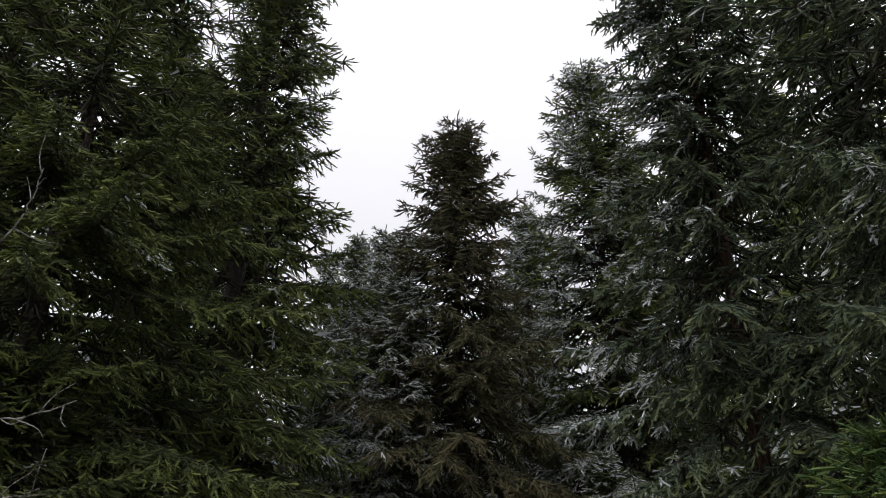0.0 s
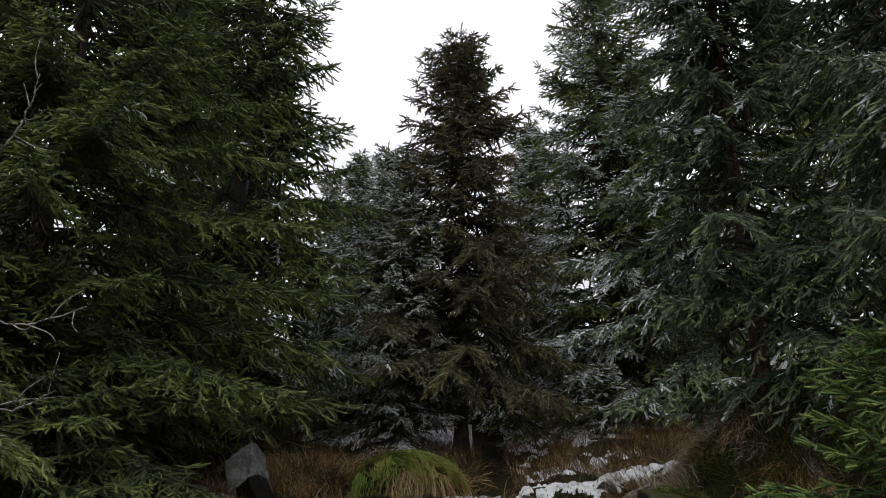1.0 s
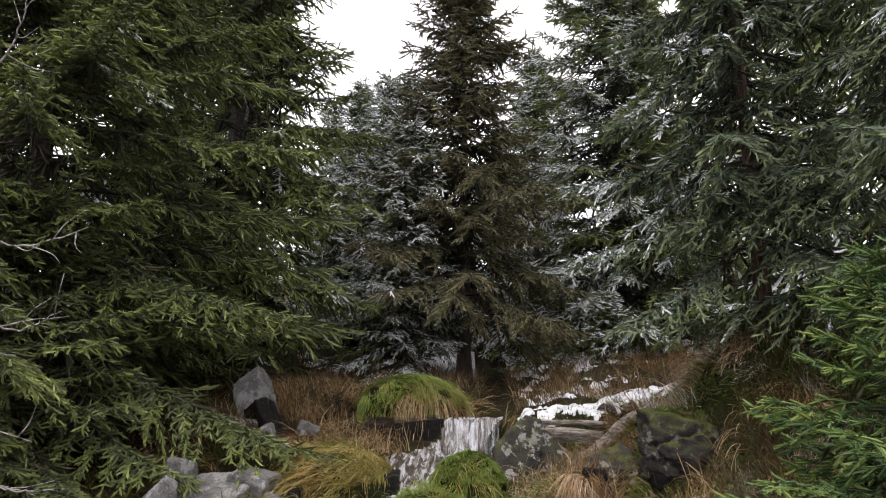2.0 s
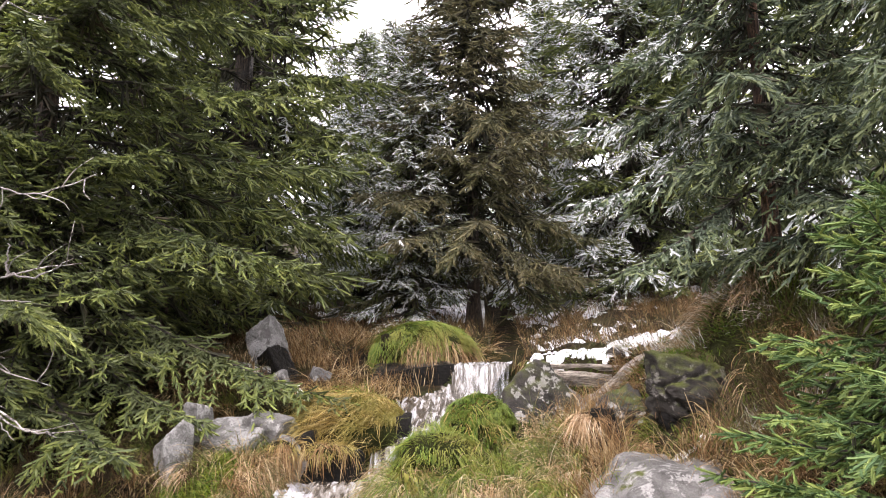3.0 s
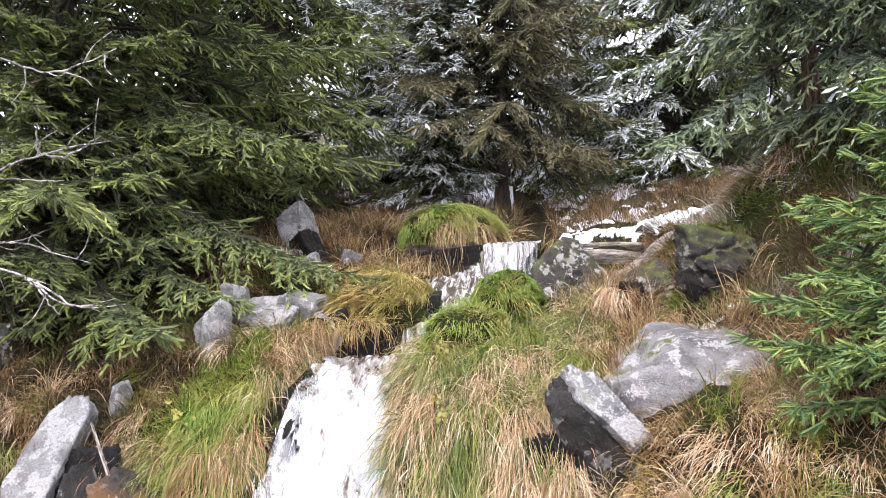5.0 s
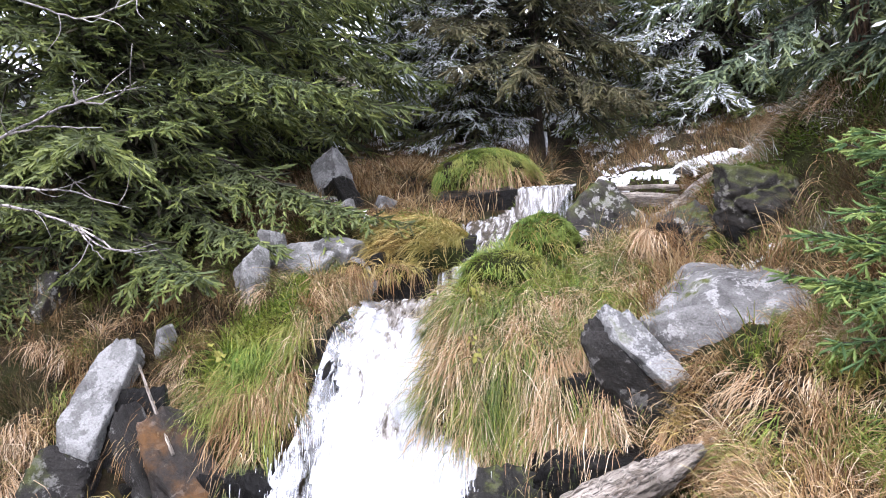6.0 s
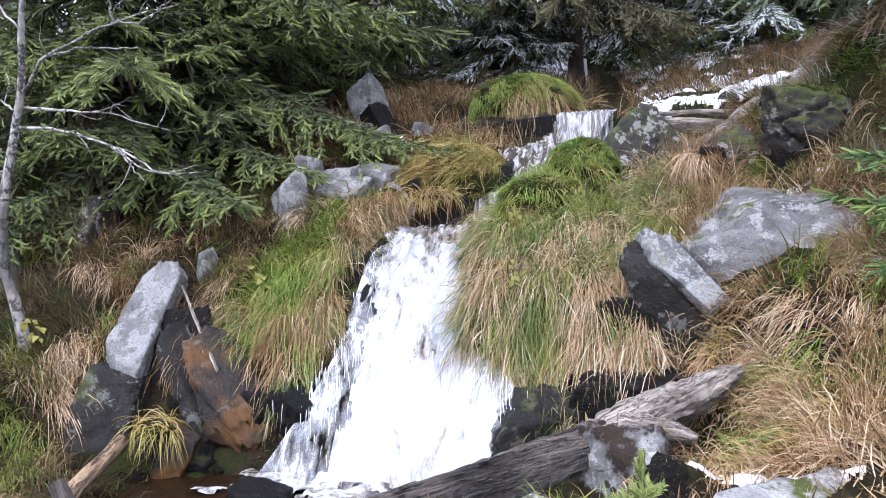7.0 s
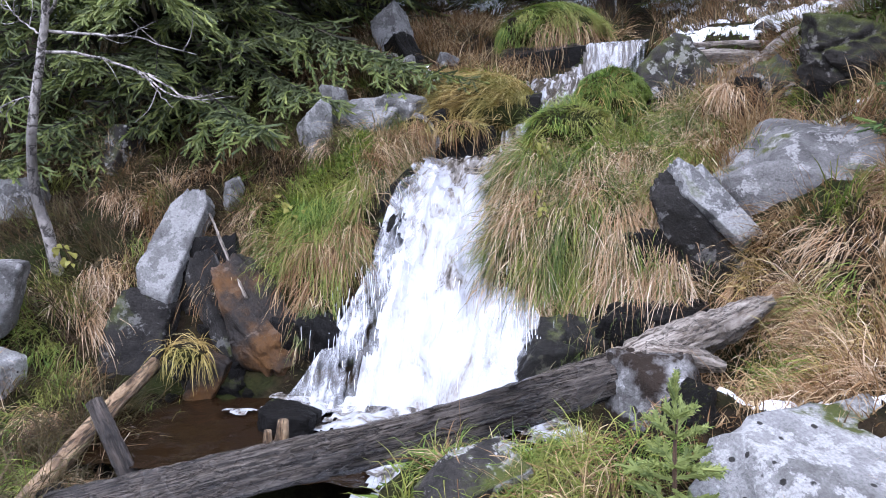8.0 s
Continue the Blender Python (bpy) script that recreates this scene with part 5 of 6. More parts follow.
snow_sheet("thin melting snow along the edge of the terrace", 0.3, 2.7, 7.8, 8.6, 0.2, 51, 0.02, 0.025, 0.35)
snow_sheet("thin snow further back on the terrace", 0.0, 2.6, 9.2, 10.9, 0.95, 52, 0.03, 0.03, 0.4)
for i, (sx, sy, sr) in enumerate(((0.42, 3.04, 0.10), (0.56, 2.98, 0.14), (0.70, 2.90, 0.12), (0.84, 2.84, 0.10), (0.66, 3.08, 0.07), (0.67, 4.12, 0.06), (0.8, 4.12, 0.06), (1.35, 5.45, 0.14), (1.55, 5.5, 0.10))):
    snow_sheet("patch of old snow in dry grass by the rock", sx - sr, sx + sr, sy - sr * 0.7, sy + sr * 0.7, 0.55, 55 + 7 * i, 0.008, 0.016, 0.14)
snow_sheet("patchy snow under the spruces", -3.2, 4.5, 11.2, 15.5, 0.45, 59, 0.08, 0.06)


# ---- grasses ----
def blades(root, aim, length, width, droop, rng, segs=3, rest=None):
    """Tapered bent ribbons. They sink under their weight and lie on the ground where they meet it."""
    n = len(root)
    p, d = root.copy(), unit(aim)
    side = unit(np.cross(d, np.array([0, 0, 1.0])) + 0.35 * rng.standard_normal((n, 3)))
    nodes = [p]
    for k in range(segs):
        p = p + d * (length / segs)[:, None]
        if rest is not None:
            p = p.copy()
            p[:, 2] = np.maximum(p[:, 2], rest(p[:, 0], p[:, 1]) + 0.012)
        nodes.append(p)
        d = unit(d + np.array([0, 0, -1.0]) * droop[:, None] + 0.12 * rng.standard_normal((n, 3)))
    V = []
    for k, q in enumerate(nodes[:-1]):
        w = (width * (1 - 0.6 * k / segs) / 2)[:, None]
        V += [q - side * w, q + side * w]
    V.append(nodes[-1])
    per = 2 * segs + 1
    V = np.stack(V, 1).reshape(-1, 3)
    base = (np.arange(n) * per)[:, None]
    Q = np.concatenate([base + np.array([[2 * k, 2 * k + 1, 2 * k + 3, 2 * k + 2]]) for k in range(segs - 1)])
    T = base + np.array([[2 * segs - 2, 2 * segs - 1, 2 * segs]])
    return V, T, Q


BARE = ((0.95, 4.82, 0.32), (1.3, 4.88, 0.4), (0.5, 4.2, 0.18), (-2.98, 4.65, 0.32), (1.7, 5.9, 0.42), (0.5, 6.8, 0.3), (0.85, 2.45, 0.42), (1.2, 6.25, 0.22), (0.19, 3.3, 0.2), (-2.2, 7.7, 0.22), (0.26, 4.25, 0.28), (0.14, 2.25, 0.2), (0.9, 5.85, 0.12), (0.9, 7.6, 0.45), (0.37, 2.98, 0.1), (0.50, 2.92, 0.16), (0.62, 2.82, 0.17), (0.76, 2.74, 0.16), (0.9, 2.66, 0.18))  # where stone lies open: x, y, radius


def scatter(x0, x1, y0, y1, count, rng, clump=0.0, keep=None, open_stone=0.75):
    x, y = rng.uniform(x0, x1, count), rng.uniform(y0, y1, count)
    if clump:
        cx, cy = rng.uniform(x0, x1, max(1, count // 90)), rng.uniform(y0, y1, max(1, count // 90))
        i = rng.integers(0, len(cx), count)
        x, y = cx[i] + clump * rng.standard_normal(count), cy[i] + clump * rng.standard_normal(count)
    else:
        i = rng.integers(0, 50, count)
    ok = ~in_stream(x, y, 0.0) & ~((y < 4.02) & (y > 2.9) & (x > -2.5) & (x < -0.05)) & ~((y < 4.55) & (y > 3.9) & (x > -3.25) & (x < -1.95))
    for cx, cy, r in BARE:
        ok &= np.hypot(x - cx, y - cy) > r * open_stone
    if keep is not None:
        ok &= keep(x, y)
    return x[ok], y[ok], i[ok]


def meadow(name, label, box, count, length, width, droop, material, seed, stand=0.9, downhill=0.6, clump=0.09, keep=None, segs=3, rest=True, wild=0.35):
    rng = np.random.default_rng(seed)
    x, y, bundle = scatter(*box, count, rng, clump, keep, 0.75 if length > 0.1 else 0.0)
    sway = rng.standard_normal((bundle.max() + 1, 3))[bundle]
    nrm = ground_normal(x, y)
    fall = nrm * np.array([1, 1, 0.0])
    aim = nrm * stand + fall * downhill + np.array([0, 0, 0.35 * stand]) + wild * 1.1 * sway + wild * 0.5 * rng.standard_normal((len(x), 3))
    root = np.stack([x, y, ground_height(x, y) - 0.01], -1)
    ln = length * rng.uniform(0.5, 1.25, len(x))
    V, T, Q = blades(root, aim, ln, np.full(len(x), width) * rng.uniform(0.6, 1.3, len(x)), droop * rng.uniform(0.5, 1.4, len(x)), rng, segs, ground_height if rest else None)
    return tagged(part(name, mesh_np(name, V, T, Q), material), label, "grass", kind="stuff")


mossy = lambda x, y: (waves(x, y, 0.75, 201) + 0.4 * waves(x, y, 0.25, 202) > 0.35) | (np.hypot((x + 2.08) / 0.33, (y - 5.15) / 0.55) + 0.25 * waves(x, y, 0.3, 203) < 1) | (np.hypot((x + 0.42) / 0.3, (y - 5.62) / 0.26) < 1)  # noqa: E731
hang_bank = lambda x, y: (y > 4.55) & (y < 5.85 + 0.5 * (x > 0.35)) & (x > np.interp(y, *BED_RIGHT) + 0.02) & (x < 0.42 + 0.3 * (y - 4.6))  # noqa: E731
meadow("hanging_grass", "long straw and green grass hanging down the bank beside the fall", (-0.85, 1.1, 4.6, 6.4), 17000, 0.40, 0.0055, 0.8, HANGING, 61, 0.55, 1.0, 0.07, lambda x, y: hang_bank(x, y) & ~(mossy(x, y) & (y > 5.0)), 4, wild=0.42)
meadow("green_grass", "fresh green grass on the crest of the bank", (-0.75, 0.5, 5.2, 6.0), 3000, 0.15, 0.007, 0.5, GREEN, 62, 0.8, 0.8, 0.08, hang_bank)
left_bank = lambda x, y: (x < np.interp(y, *BED_LEFT) - 0.2 * (y < 5.35)) & (x > np.interp(y, *BED_LEFT) - 0.85)  # noqa: E731
meadow("hanging_grass", "yellow-green grass hanging over the rock beside the fall", (-2.7, -1.5, 4.4, 6.4), 9000, 0.36, 0.0055, 0.75, HANGING, 63, 0.55, 1.0, 0.07, lambda x, y: left_bank(x, y) & ~mossy(x, y), 4)
meadow("green_grass", "mossy green grass on the bank", (-2.5, -1.6, 4.6, 6.2), 4500, 0.16, 0.007, 0.4, GREEN, 64, 0.9, 0.6, 0.08, lambda x, y: left_bank(x, y) & ~mossy(x, y))
meadow("heather", "brown heather and bilberry scrub on the slope under spruces", (-5.6, -2.2, 3.2, 8.5), 15000, 0.26, 0.006, 0.12, HEATH, 65, 1.0, 0.2, 0.12, lambda x, y: x < -2.35 + 0.25 * (y - 5), 3, False, 0.6)
meadow("dry_grass", "dry straw-coloured grass on the slope", (-5.2, -2.2, 3.0, 5.9), 3000, 0.34, 0.0055, 0.45, STRAW, 66, 0.8, 0.6, 0.07, lambda x, y: x < -2.3, wild=0.5)
meadow("dry_grass", "bleached straw beside the leaning slab", (-3.9, -2.3, 4.2, 5.4), 1500, 0.36, 0.005, 0.7, BLEACHED, 119, 0.6, 1.0, 0.05, None, 4, wild=0.5)
meadow("green_grass", "dull green grass on the slope under spruces", (-5.0, -2.2, 3.6, 6.8), 4200, 0.20, 0.006, 0.4, GREEN, 120, 0.9, 0.5, 0.06, None, 3, wild=0.6)
meadow("dry_grass", "dead bleached grass below the boulders", (0.35, 3.2, 2.9, 4.6), 8500, 0.25, 0.0048, 0.55, BLEACHED, 67, 0.7, 0.9, 0.06, lambda x, y: ~((x < 0.6) & (y > 4.1)), 4, wild=0.55)
meadow("dry_grass", "brown limp grass between bleached straw", (0.35, 3.2, 2.9, 4.6), 5000, 0.26, 0.0055, 0.45, STRAW, 117, 0.8, 0.7, 0.05, lambda x, y: ~((x < 0.6) & (y > 4.1)), 4, wild=0.6)
meadow("green_grass", "green and yellow grass among the dead straw", (0.4, 2.6, 2.8, 4.4), 1400, 0.22, 0.006, 0.5, YELLOW, 118, 0.9, 0.6, 0.05, None, 4, wild=0.5)
meadow("dry_grass", "dry grass and thin stalks around the boulder", (0.6, 3.2, 4.4, 6.6), 7500, 0.34, 0.0055, 0.35, STRAW, 68, 0.95, 0.5, 0.07, lambda x, y: x < 1.75 - 0.25 * (y - 5), wild=0.5)
meadow("green_grass", "green bilberry scrub on the steep rise", (1.4, 3.0, 4.6, 6.8), 6500, 0.12, 0.008, 0.15, MOSS, 115, 1.0, 0.3, 0.09, None, 3, False, 0.7)
meadow("heather", "brown twiggy scrub above the boulder", (0.9, 3.4, 4.5, 8.0), 11000, 0.17, 0.006, 0.12, HEATH, 69, 1.0, 0.2, 0.11, lambda x, y: (x > 0.9 + 0.1 * y) & ~((x < 2.4) & (y > 7.4)), 3, False, 0.5)
meadow("green_grass", "green grass between boulders", (0.4, 1.8, 3.0, 6.2), 2600, 0.26, 0.007, 0.5, GREEN, 70, 0.9, 0.5, 0.07, None)
meadow("dry_grass", "dead grass at the terrace and under the spruces", (-3.0, 3.2, 6.8, 12.5), 12000, 0.28, 0.008, 0.35, STRAW, 71, 0.95, 0.3, 0.12, lambda x, y: ~((x > 0.35) & (x < 2.4) & (y > 7.7) & (y < 9.6)) & ~((x > -1.2) & (x < 0.1) & (y > 7.2) & (y < 8.8)))
meadow("heather", "brown undergrowth along the forest edge", (-4.0, 5.0, 8.5, 14.0), 9000, 0.30, 0.010, 0.12, HEATH, 72, 1.0, 0.1, 0.2, None, 3, False, 0.5)
meadow("green_grass", "green tussock grass at the near bank", (-0.72, 0.16, 2.1, 2.85), 3400, 0.22, 0.005, 0.75, GREEN, 73, 0.6, 0.7, 0.06, None, 4)
meadow("dry_grass", "straw grass around the pale flat rock", (0.2, 1.6, 2.3, 3.3), 2600, 0.26, 0.006, 0.55, STRAW, 74, 0.8, 0.5, 0.06, None, 4)
meadow("dry_grass", "dead grass at the foot of the bank", (-3.6, -2.45, 2.3, 4.2), 2600, 0.34, 0.006, 0.6, HEATH, 75, 0.7, 0.8, 0.07, None, 4)


def tussock(label, at, dims, material, blade, count, length, seed, droop=0.7, skirt=None, skirt_count=0, skirt_length=0.3, skirt_side=None, lean=(0.0, -0.4)):
    """A rounded mound of moss and roots that carries its own grass."""
    rng = np.random.default_rng(seed)
    ob = thing("tussock", label, "tussock", "grass tussocks")
    ob.location = at
    bm = bmesh.new()
    bmesh.ops.create_icosphere(bm, subdivisions=4, radius=1)
    for v in bm.verts:
        w = 1 + 0.10 * noise.fractal(v.co * 2.2 + Vector((seed, 0, 0)), 1.0, 2.0, 4)
        v.co = Vector((v.co.x * dims[0], v.co.y * dims[1], v.co.z * dims[2])) * w
    for f in bm.faces:
        f.smooth = True
    part("mound", bm, material, ob)

    def tuft(name, m, n, ln, only=None, dr=droop):
        d = unit(rng.standard_normal((n * 3, 3)))
        d = d[d[:, 2] > -0.25]
        if only is not None:
            d = d[d @ unit(np.array(only, float)) > 0.55]
        d = d[:n]
        dm = np.array(dims)
        nrm = unit(d / dm)
        comb = np.array([0, 0, -1.0]) + nrm * nrm[:, 2:3]
        comb = unit(comb + 0.15 * d * np.array([1, 1, 0]) + np.array([lean[0], lean[1], -0.1]) + 0.12 * rng.standard_normal(d.shape) + 0.8 * rng.standard_normal((70, 3))[(d @ unit(rng.standard_normal((70, 3))).T).argmax(1)])
        aim = nrm * rng.uniform(0.1, 0.6, (len(d), 1)) + comb * 0.9
        over = lambda px, py: dm[2] * np.sqrt(np.maximum(0, 1.06 - (px / dm[0]) ** 2 - (py / dm[1]) ** 2)) - 9 * ((px / dm[0]) ** 2 + (py / dm[1]) ** 2 > 1.0)  # noqa: E731
        V, T, Q = blades(d * dm * 0.97, aim, ln * rng.uniform(0.5, 1.25, len(d)), np.full(len(d), 0.006), np.full(len(d), dr * 0.6), rng, 4, over)
        tagged(part(name, mesh_np(name, V, T, Q), m, ob), kind="stuff")

    tuft("grass", blade, count, length)
    if skirt:
        tuft("hanging_grass", skirt, skirt_count, skirt_length, skirt_side, 0.9)
    return ob


tussock("yellow-green grass tussock above the fall", (-1.15, 6.72, -0.57), (0.54, 0.60, 0.40), SOIL, YELLOW, 9500, 0.26, 81, 0.35, GREEN, 1500, 0.2, (0.5, 0.3, 0.8), (-0.9, -0.7))
tussock("dark mossy cap with brown twigs on the overhanging rock", (1.80, 6.30, 0.02), (0.46, 0.24, 0.14), SOIL, MOSS, 3000, 0.08, 89, 0.3, HEATH, 1500, 0.22, (-0.2, -0.9, 0.1))
tussock("green grass tussock with a hanging straw beard beside the upper cascade", (-0.64, 8.35, 0.20), (0.58, 0.42, 0.40), SOIL, GREEN, 8500, 0.2, 82, 0.8, STRAW, 1100, 0.46, (0.45, -0.85, -0.1), (0.2, -0.7))
tussock("bright green moss cushion beside the cascade", (-0.03, 6.12, -0.47), (0.29, 0.24, 0.27), SOIL, MOSS, 5000, 0.07, 83, 0.3, YELLOW, 350, 0.24, (-0.3, -0.8, 0.1))
tussock("green moss and grass cushion on the bank crest", (-0.32, 5.72, -0.62), (0.30, 0.30, 0.16), SOIL, GREEN, 2200, 0.13, 84, 0.5)
tussock("straw tuft hanging over the lip of the waterfall", (-1.22, 6.02, -0.63), (0.24, 0.10, 0.07), SOIL, YELLOW, 500, 0.15, 86, 0.8, STRAW, 350, 0.22, (0, -1, 0))
tussock("straw tuft hanging between dark stones", (-1.56, 5.98, -0.62), (0.12, 0.10, 0.09), SOIL, YELLOW, 260, 0.16, 87, 0.8, STRAW, 350, 0.26, (0.1, -1, 0))
tussock("straw-bearded tuft on a dark rock in the bank", (0.82, 5.9, -0.38), (0.13, 0.10, 0.06), SOIL, STRAW, 160, 0.2, 88, 0.8, BLEACHED, 420, 0.36, (-0.6, -1, 0))
tussock("limp yellow-green tuft over the pool", (-2.52, 3.98, -1.88), (0.13, 0.10, 0.06), SOIL, YELLOW, 260, 0.22, 85, 0.8)


def leafy_shoot(label, at, leaves, spread, seed, size=0.05):
    """A thin trailing stem with single lobed leaves."""
    rng = np.random.default_rng(seed)
    ob = thing("bramble", label, "plant", "leafy shoots")
    ob.location = at
    V, T, Q = tube(spline([(0, 0.06, -0.12), (0.0, 0, 0.02), (spread * 0.6, -0.05, -0.04), (spread, -0.08, -0.16)], 12), np.linspace(0.004, 0.002, 12), 5, seed)
    part("stem", mesh_np("stem", V, T, Q, smooth=True), HEATH, ob)
    for i in range(leaves):
        g = np.linspace(0, 1, 6)
        w = np.array([0.05, 0.75, 1.0, 0.8, 0.5, 0.02]) * size * 0.42
        mid = np.stack([0 * g, g * size, -0.3 * size * g ** 2], -1)
        lift = np.stack([0 * g, 0 * g, w * 0.35], -1)
        L = np.concatenate([mid, mid + np.stack([w, 0 * g, 0 * g], -1) + lift, mid - np.stack([w, 0 * g, 0 * g], -1) + lift])
        Q = [(k, k + 1, k + 7, k + 6) for k in range(5)] + [(k + 1, k, k + 12, k + 13) for k in range(5)]
        leaf = part("leaf", mesh_np("leaf", L * rng.uniform(0.6, 1.2), None, Q, smooth=True), LEAF, ob)
        f = rng.random()
        leaf.matrix_local = pose(spread * f + rng.normal(0, 0.03), -0.05 - 0.05 * f, -0.14 * f + rng.normal(0.03, 0.035), rng.uniform(-70, 10), rng.uniform(-40, 40), rng.uniform(60, 300))
    return ob


leafy_shoot("yellowing bramble leaves on the crest of the bank", (-0.55, 5.28, -0.70), 22, 0.10, 1, 0.055)
leafy_shoot("yellow bramble leaves hanging in the bank grass", (-0.50, 4.80, -1.0), 12, 0.06, 2, 0.045)
leafy_shoot("yellow and green leaves on the mossy bank", (-2.28, 4.95, -1.06), 16, 0.12, 3, 0.05)
leafy_shoot("yellow leaves at the foot of a birch", (-3.52, 4.25, -1.3), 12, 0.14, 4, 0.05)

meadow("hanging_grass", "bleached straw hanging in locks from the bank", (-0.8, 0.9, 4.58, 5.2), 2300, 0.46, 0.005, 0.9, BLEACHED, 110, 0.45, 1.2, 0.05, hang_bank, 4, wild=0.45)
meadow("hanging_grass", "bleached straw scattered through the bank grass", (-0.8, 1.1, 4.8, 6.3), 3600, 0.36, 0.005, 0.8, BLEACHED, 111, 0.5, 1.0, 0.04, hang_bank, 4, wild=0.5)
meadow("green_grass", "long green locks in the hanging bank grass", (-0.85, 0.8, 4.6, 6.0), 8000, 0.37, 0.0055, 0.85, GREEN, 112, 0.5, 1.1, 0.05, hang_bank, 4, wild=0.4)
meadow("moss", "bright green moss patch on the bank beside the fall", (-2.5, -1.6, 4.6, 6.1), 15000, 0.06, 0.010, 0.3, MOSS_BRIGHT, 113, 1.0, 0.4, 0.0, lambda x, y: left_bank(x, y) & mossy(x, y), 2, False, 0.8)
meadow("hanging_grass", "pale straw locks on the bank beside the fall", (-2.3, -1.5, 4.5, 5.9), 3000, 0.38, 0.005, 0.8, BLEACHED, 114, 0.45, 1.1, 0.05, lambda x, y: left_bank(x, y) & ~mossy(x, y), 4, wild=0.5)
meadow("moss", "bright green moss in the gaps of the bank grass", (-0.8, 1.0, 4.9, 6.3), 13000, 0.06, 0.010, 0.3, MOSS_BRIGHT, 121, 1.0, 0.4, 0.0, lambda x, y: hang_bank(x, y) & mossy(x, y), 2, False, 0.8)

meadow("dry_grass", "dead grass on the bank below the log", (-5.0, 4.0, -3.0, 2.4), 6000, 0.26, 0.007, 0.5, STRAW, 131, 0.8, 0.6, 0.07, None, 3, wild=0.5)
meadow("ground_cover", "short moss on the bank below the log", (-5.0, 4.0, -3.0, 2.6), 6000, 0.07, 0.014, 0.3, MOSS, 132, 1.0, 0.3, 0.0, None, 2, False, 0.7)

meadow("dry_grass", "dull brown grass and twigs on the slope under spruces", (-4.8, -2.1, 3.5, 6.4), 7500, 0.20, 0.0055, 0.35, HEATH, 141, 0.9, 0.5, 0.05, None, 3, wild=0.6)
meadow("frosted_grass", "rimed stalks and brown twigs on the hump under the spruce", (1.7, 3.2, 5.2, 7.2), 2600, 0.20, 0.005, 0.3, RIME, 142, 1.0, 0.3, 0.06, None, 3, wild=0.6)
meadow("dry_grass", "long pink straw bent over the hump", (1.6, 2.3, 5.9, 6.9), 700, 0.38, 0.005, 0.55, BLEACHED, 143, 1.0, 0.7, 0.05, None, 5, wild=0.5)

meadow("heather", "low brown heather on the bank below the log", (-6.0, 5.0, -4.0, 2.2), 9000, 0.16, 0.012, 0.15, HEATH, 133, 1.0, 0.2, 0.16, None, 3, False, 0.6)

meadow("hanging_grass", "limp green and straw grass over the dark shelf", (-0.5, 0.35, 4.3, 4.66), 2600, 0.36, 0.005, 0.9, HANGING, 144, 0.4, 1.2, 0.04, None, 4, wild=0.5)

meadow("green_grass", "green grass and moss at the foot of the left bank", (-4.0, -2.55, 2.5, 4.3), 2600, 0.22, 0.006, 0.6, GREEN, 151, 0.8, 0.8, 0.06, None, 4, wild=0.5)
meadow("dry_grass", "bleached straw at the foot of the left bank", (-4.0, -2.5, 2.5, 4.3), 600, 0.36, 0.005, 0.6, BLEACHED, 152, 0.7, 0.9, 0.05, None, 4, wild=0.5)
meadow("hanging_grass", "long bleached straw locks hanging down the right bank", (0.0, 0.45, 4.5, 4.9), 1500, 0.55, 0.005, 0.9, BLEACHED, 153, 0.4, 1.3, 0.04, None, 5, wild=0.35)
meadow("heather", "tall brown twigs over the boulder", (1.5, 2.5, 4.7, 5.7), 2200, 0.34, 0.005, 0.25, HEATH, 154, 1.0, 0.3, 0.08, None, 4, False, 0.6)
meadow("dry_grass", "red-brown dead leaves of grass beside the boulder", (1.5, 2.6, 4.2, 5.9), 1600, 0.42, 0.006, 0.5, STRAW, 155, 0.95, 0.5, 0.05, None, 5, wild=0.5)
meadow("frosted_grass", "rimed twigs on the rise below the red trunk", (1.5, 2.5, 6.3, 8.2), 1700, 0.22, 0.0075, 0.25, RIME, 156, 1.0, 0.3, 0.07, None, 3, wild=0.7)

meadow("hanging_grass", "green and yellow locks hanging down the left bank", (-2.35, -1.55, 4.5, 5.3), 3200, 0.34, 0.0055, 0.85, GREEN, 157, 0.5, 1.1, 0.05, left_bank, 4, wild=0.45)
meadow("dry_grass", "straw and dark leaves between the lichened rock and the flat one", (0.15, 0.75, 2.75, 3.3), 900, 0.20, 0.006, 0.6, STRAW, 158, 0.8, 0.7, 0.04, None, 4, wild=0.5)

# short cover: moss, bilberry and litter close to the soil
meadow("ground_cover", "short moss and bilberry covering the slope", (-5.4, -1.6, 2.6, 8.2), 24000, 0.075, 0.011, 0.25, HEATH, 91, 1.0, 0.2, 0.0, None, 2, False, 0.7)
meadow("ground_cover", "short moss and grass between rocks", (-0.3, 3.4, 3.9, 8.2), 14000, 0.075, 0.011, 0.25, MOSS, 92, 1.0, 0.2, 0.0, lambda x, y: (y > 5.2) | (x < 0.1), 2, False, 0.7)
meadow("ground_cover", "brown litter and short dead grass round the boulder", (0.1, 3.2, 2.3, 5.4), 16000, 0.09, 0.008, 0.35, STRAW, 103, 0.9, 0.5, 0.0, None, 2, False, 0.8)
meadow("dry_grass", "limp dead grass on the slope above the fall", (-3.2, -1.0, 6.4, 9.6), 4500, 0.28, 0.0065, 0.5, STRAW, 104, 0.8, 0.8, 0.09, lambda x, y: np.hypot(x + 0.62, y - 8.3) > 0.75, 4, wild=0.5)
meadow("ground_cover", "dark bilberry litter on the slope above the fall", (-3.4, -0.8, 6.2, 9.8), 9000, 0.09, 0.010, 0.3, HEATH, 105, 1.0, 0.3, 0.0, None, 2, False, 0.8)
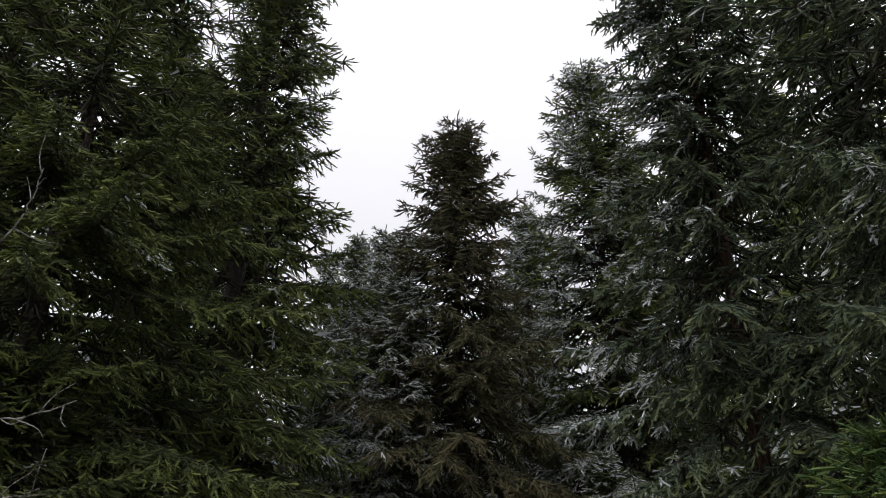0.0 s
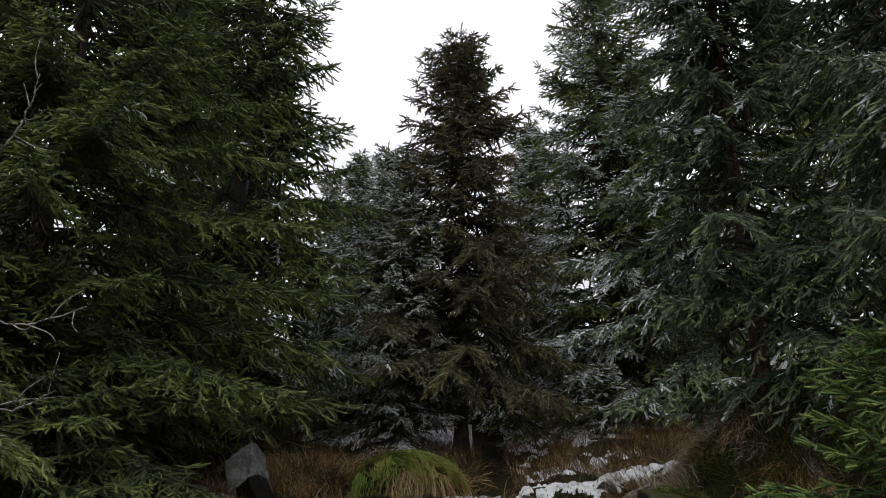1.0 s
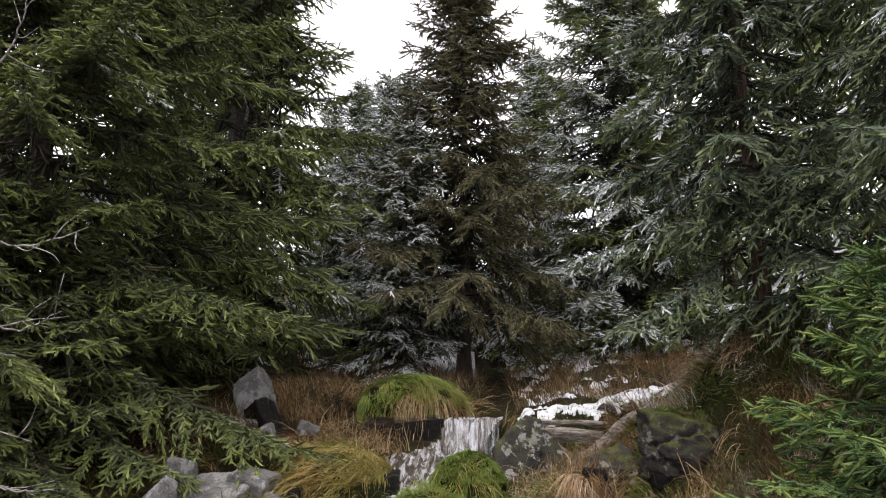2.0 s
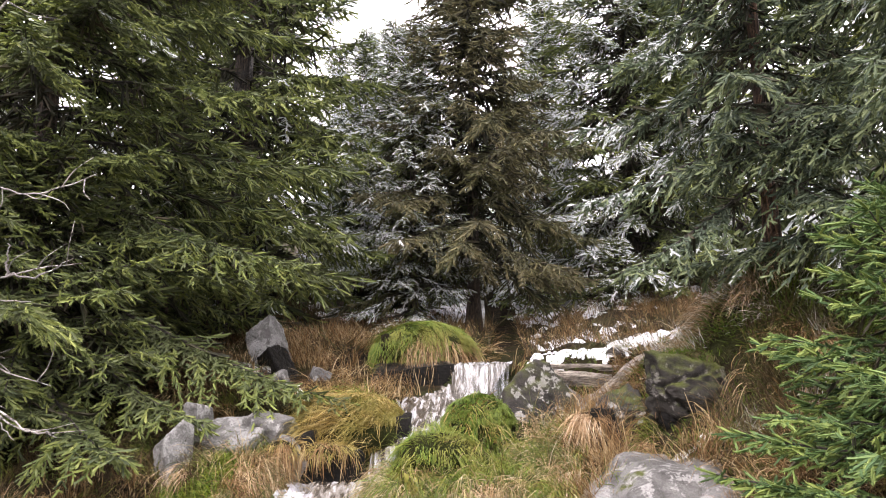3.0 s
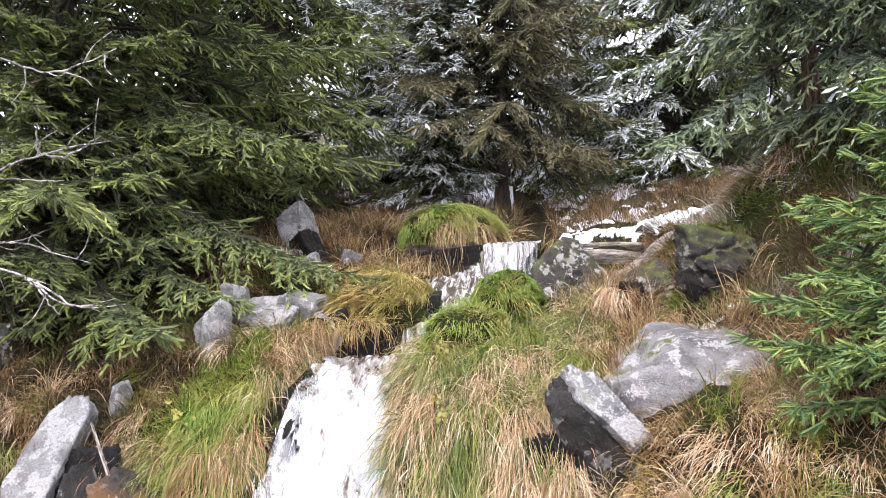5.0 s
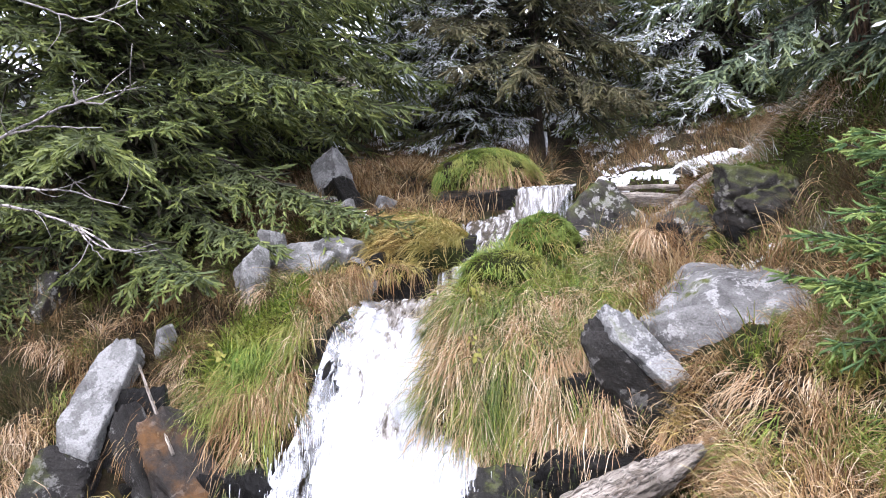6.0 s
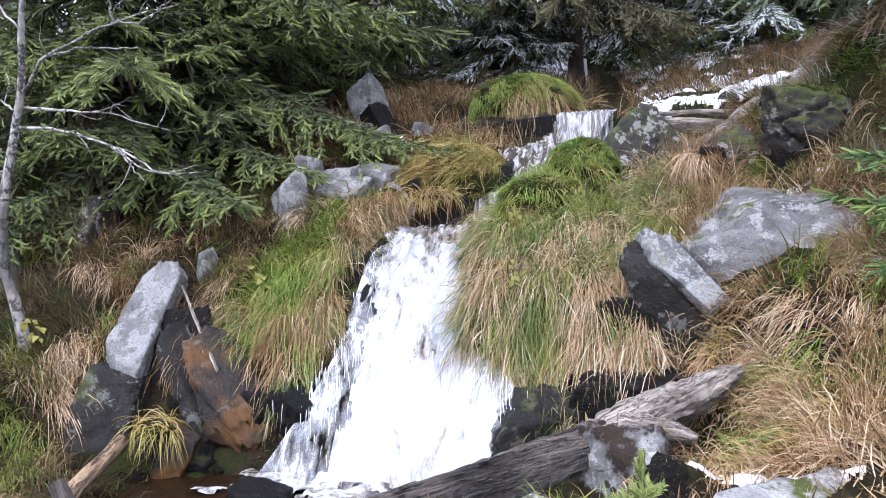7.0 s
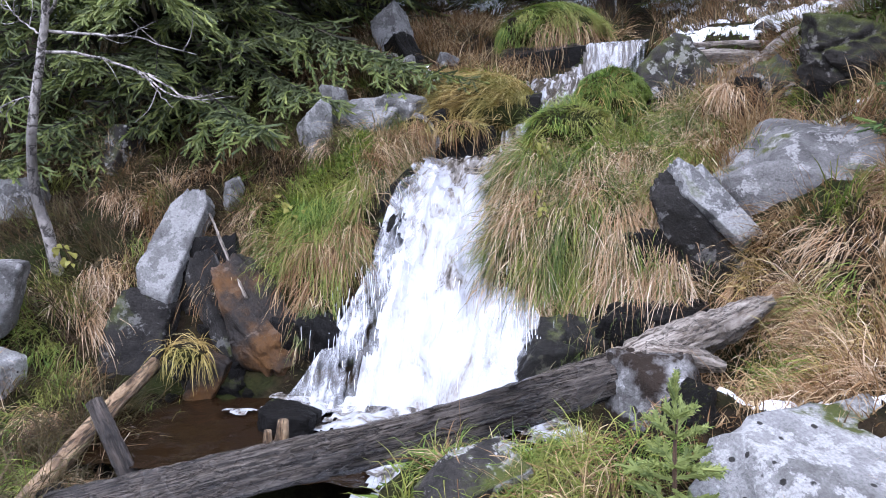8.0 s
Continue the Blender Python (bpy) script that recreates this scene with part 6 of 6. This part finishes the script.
meadow("stalk", "long thin dead stalks sticking out of the slope", (-4.6, -2.2, 3.6, 6.6), 260, 0.7, 0.004, 0.18, STRAW, 106, 0.9, 0.5, 0.12, None, 4, wild=0.7)
meadow("stalk", "long thin dead stalks beside the boulders", (0.4, 2.4, 3.0, 6.4), 260, 0.55, 0.004, 0.25, STRAW, 107, 0.9, 0.5, 0.12, None, 4, wild=0.7)
meadow("hanging_grass", "dead straw fringe over the cut bank by the fall", (-2.1, -1.5, 4.7, 6.0), 2600, 0.42, 0.005, 0.8, STRAW, 108, 0.4, 1.3, 0.05, lambda x, y: (x < np.interp(y, *BED_LEFT) - 0.17 * (y < 5.35)) & (x > np.interp(y, *BED_LEFT) - 0.38), 4, wild=0.45)
meadow("ground_cover", "green moss on the bank beside the fall", (-2.6, -1.5, 4.5, 6.4), 9000, 0.06, 0.012, 0.25, MOSS, 93, 1.0, 0.2, 0.06, left_bank, 2, False, 0.7)
meadow("dry_grass", "fallen straw at the edge of the terrace", (-1.2, 2.3, 7.6, 9.0), 3500, 0.22, 0.007, 0.6, STRAW, 94, 0.7, 0.9, 0.05, lambda x, y: (x < 0.3) | (y < 7.8), 3)
meadow("dry_grass", "straw mixed into the near tussock grass", (-0.72, 0.0, 2.1, 2.85), 800, 0.28, 0.005, 0.8, STRAW, 95, 0.6, 0.8, 0.05, None, 4)
meadow("hanging_grass", "straw hanging over the dark rocks at the pool", (-3.3, -1.9, 4.5, 4.9), 2600, 0.36, 0.0055, 0.9, STRAW, 96, 0.4, 1.2, 0.05, None, 4)
meadow("frosted_grass", "frosted grass and heather on the rise", (1.3, 2.6, 6.4, 9.0), 1800, 0.18, 0.0075, 0.3, RIME, 97, 1.0, 0.3, 0.08, lambda x, y: (x > 1.25 + 0.15 * (y - 6.4)) & ((x > 2.2) | (y < 7.0)), wild=0.6)
meadow("dry_grass", "straw and green stalks on the rise beside the trunk", (1.2, 2.6, 6.2, 8.6), 2600, 0.24, 0.005, 0.4, STRAW, 101, 1.0, 0.6, 0.07, lambda x, y: ~((x < 2.4) & (y > 7.2)), 4, wild=0.5)
meadow("heather", "low green bilberry on the rise", (1.3, 2.8, 6.0, 8.6), 3500, 0.12, 0.01, 0.2, MOSS, 102, 1.0, 0.3, 0.1, lambda x, y: ~((x < 2.4) & (y > 7.4)), 3, False, 0.6)
meadow("green_grass", "bright moss and grass on the bank beside the fall", (-2.35, -1.65, 4.7, 5.8), 3800, 0.10, 0.008, 0.5, GREEN, 98, 0.8, 0.8, 0.07, left_bank)
meadow("dry_grass", "straw poking through the thin snow", (0.2, 2.2, 8.0, 10.6), 700, 0.2, 0.007, 0.5, STRAW, 99, 0.9, 0.5, 0.08, None)
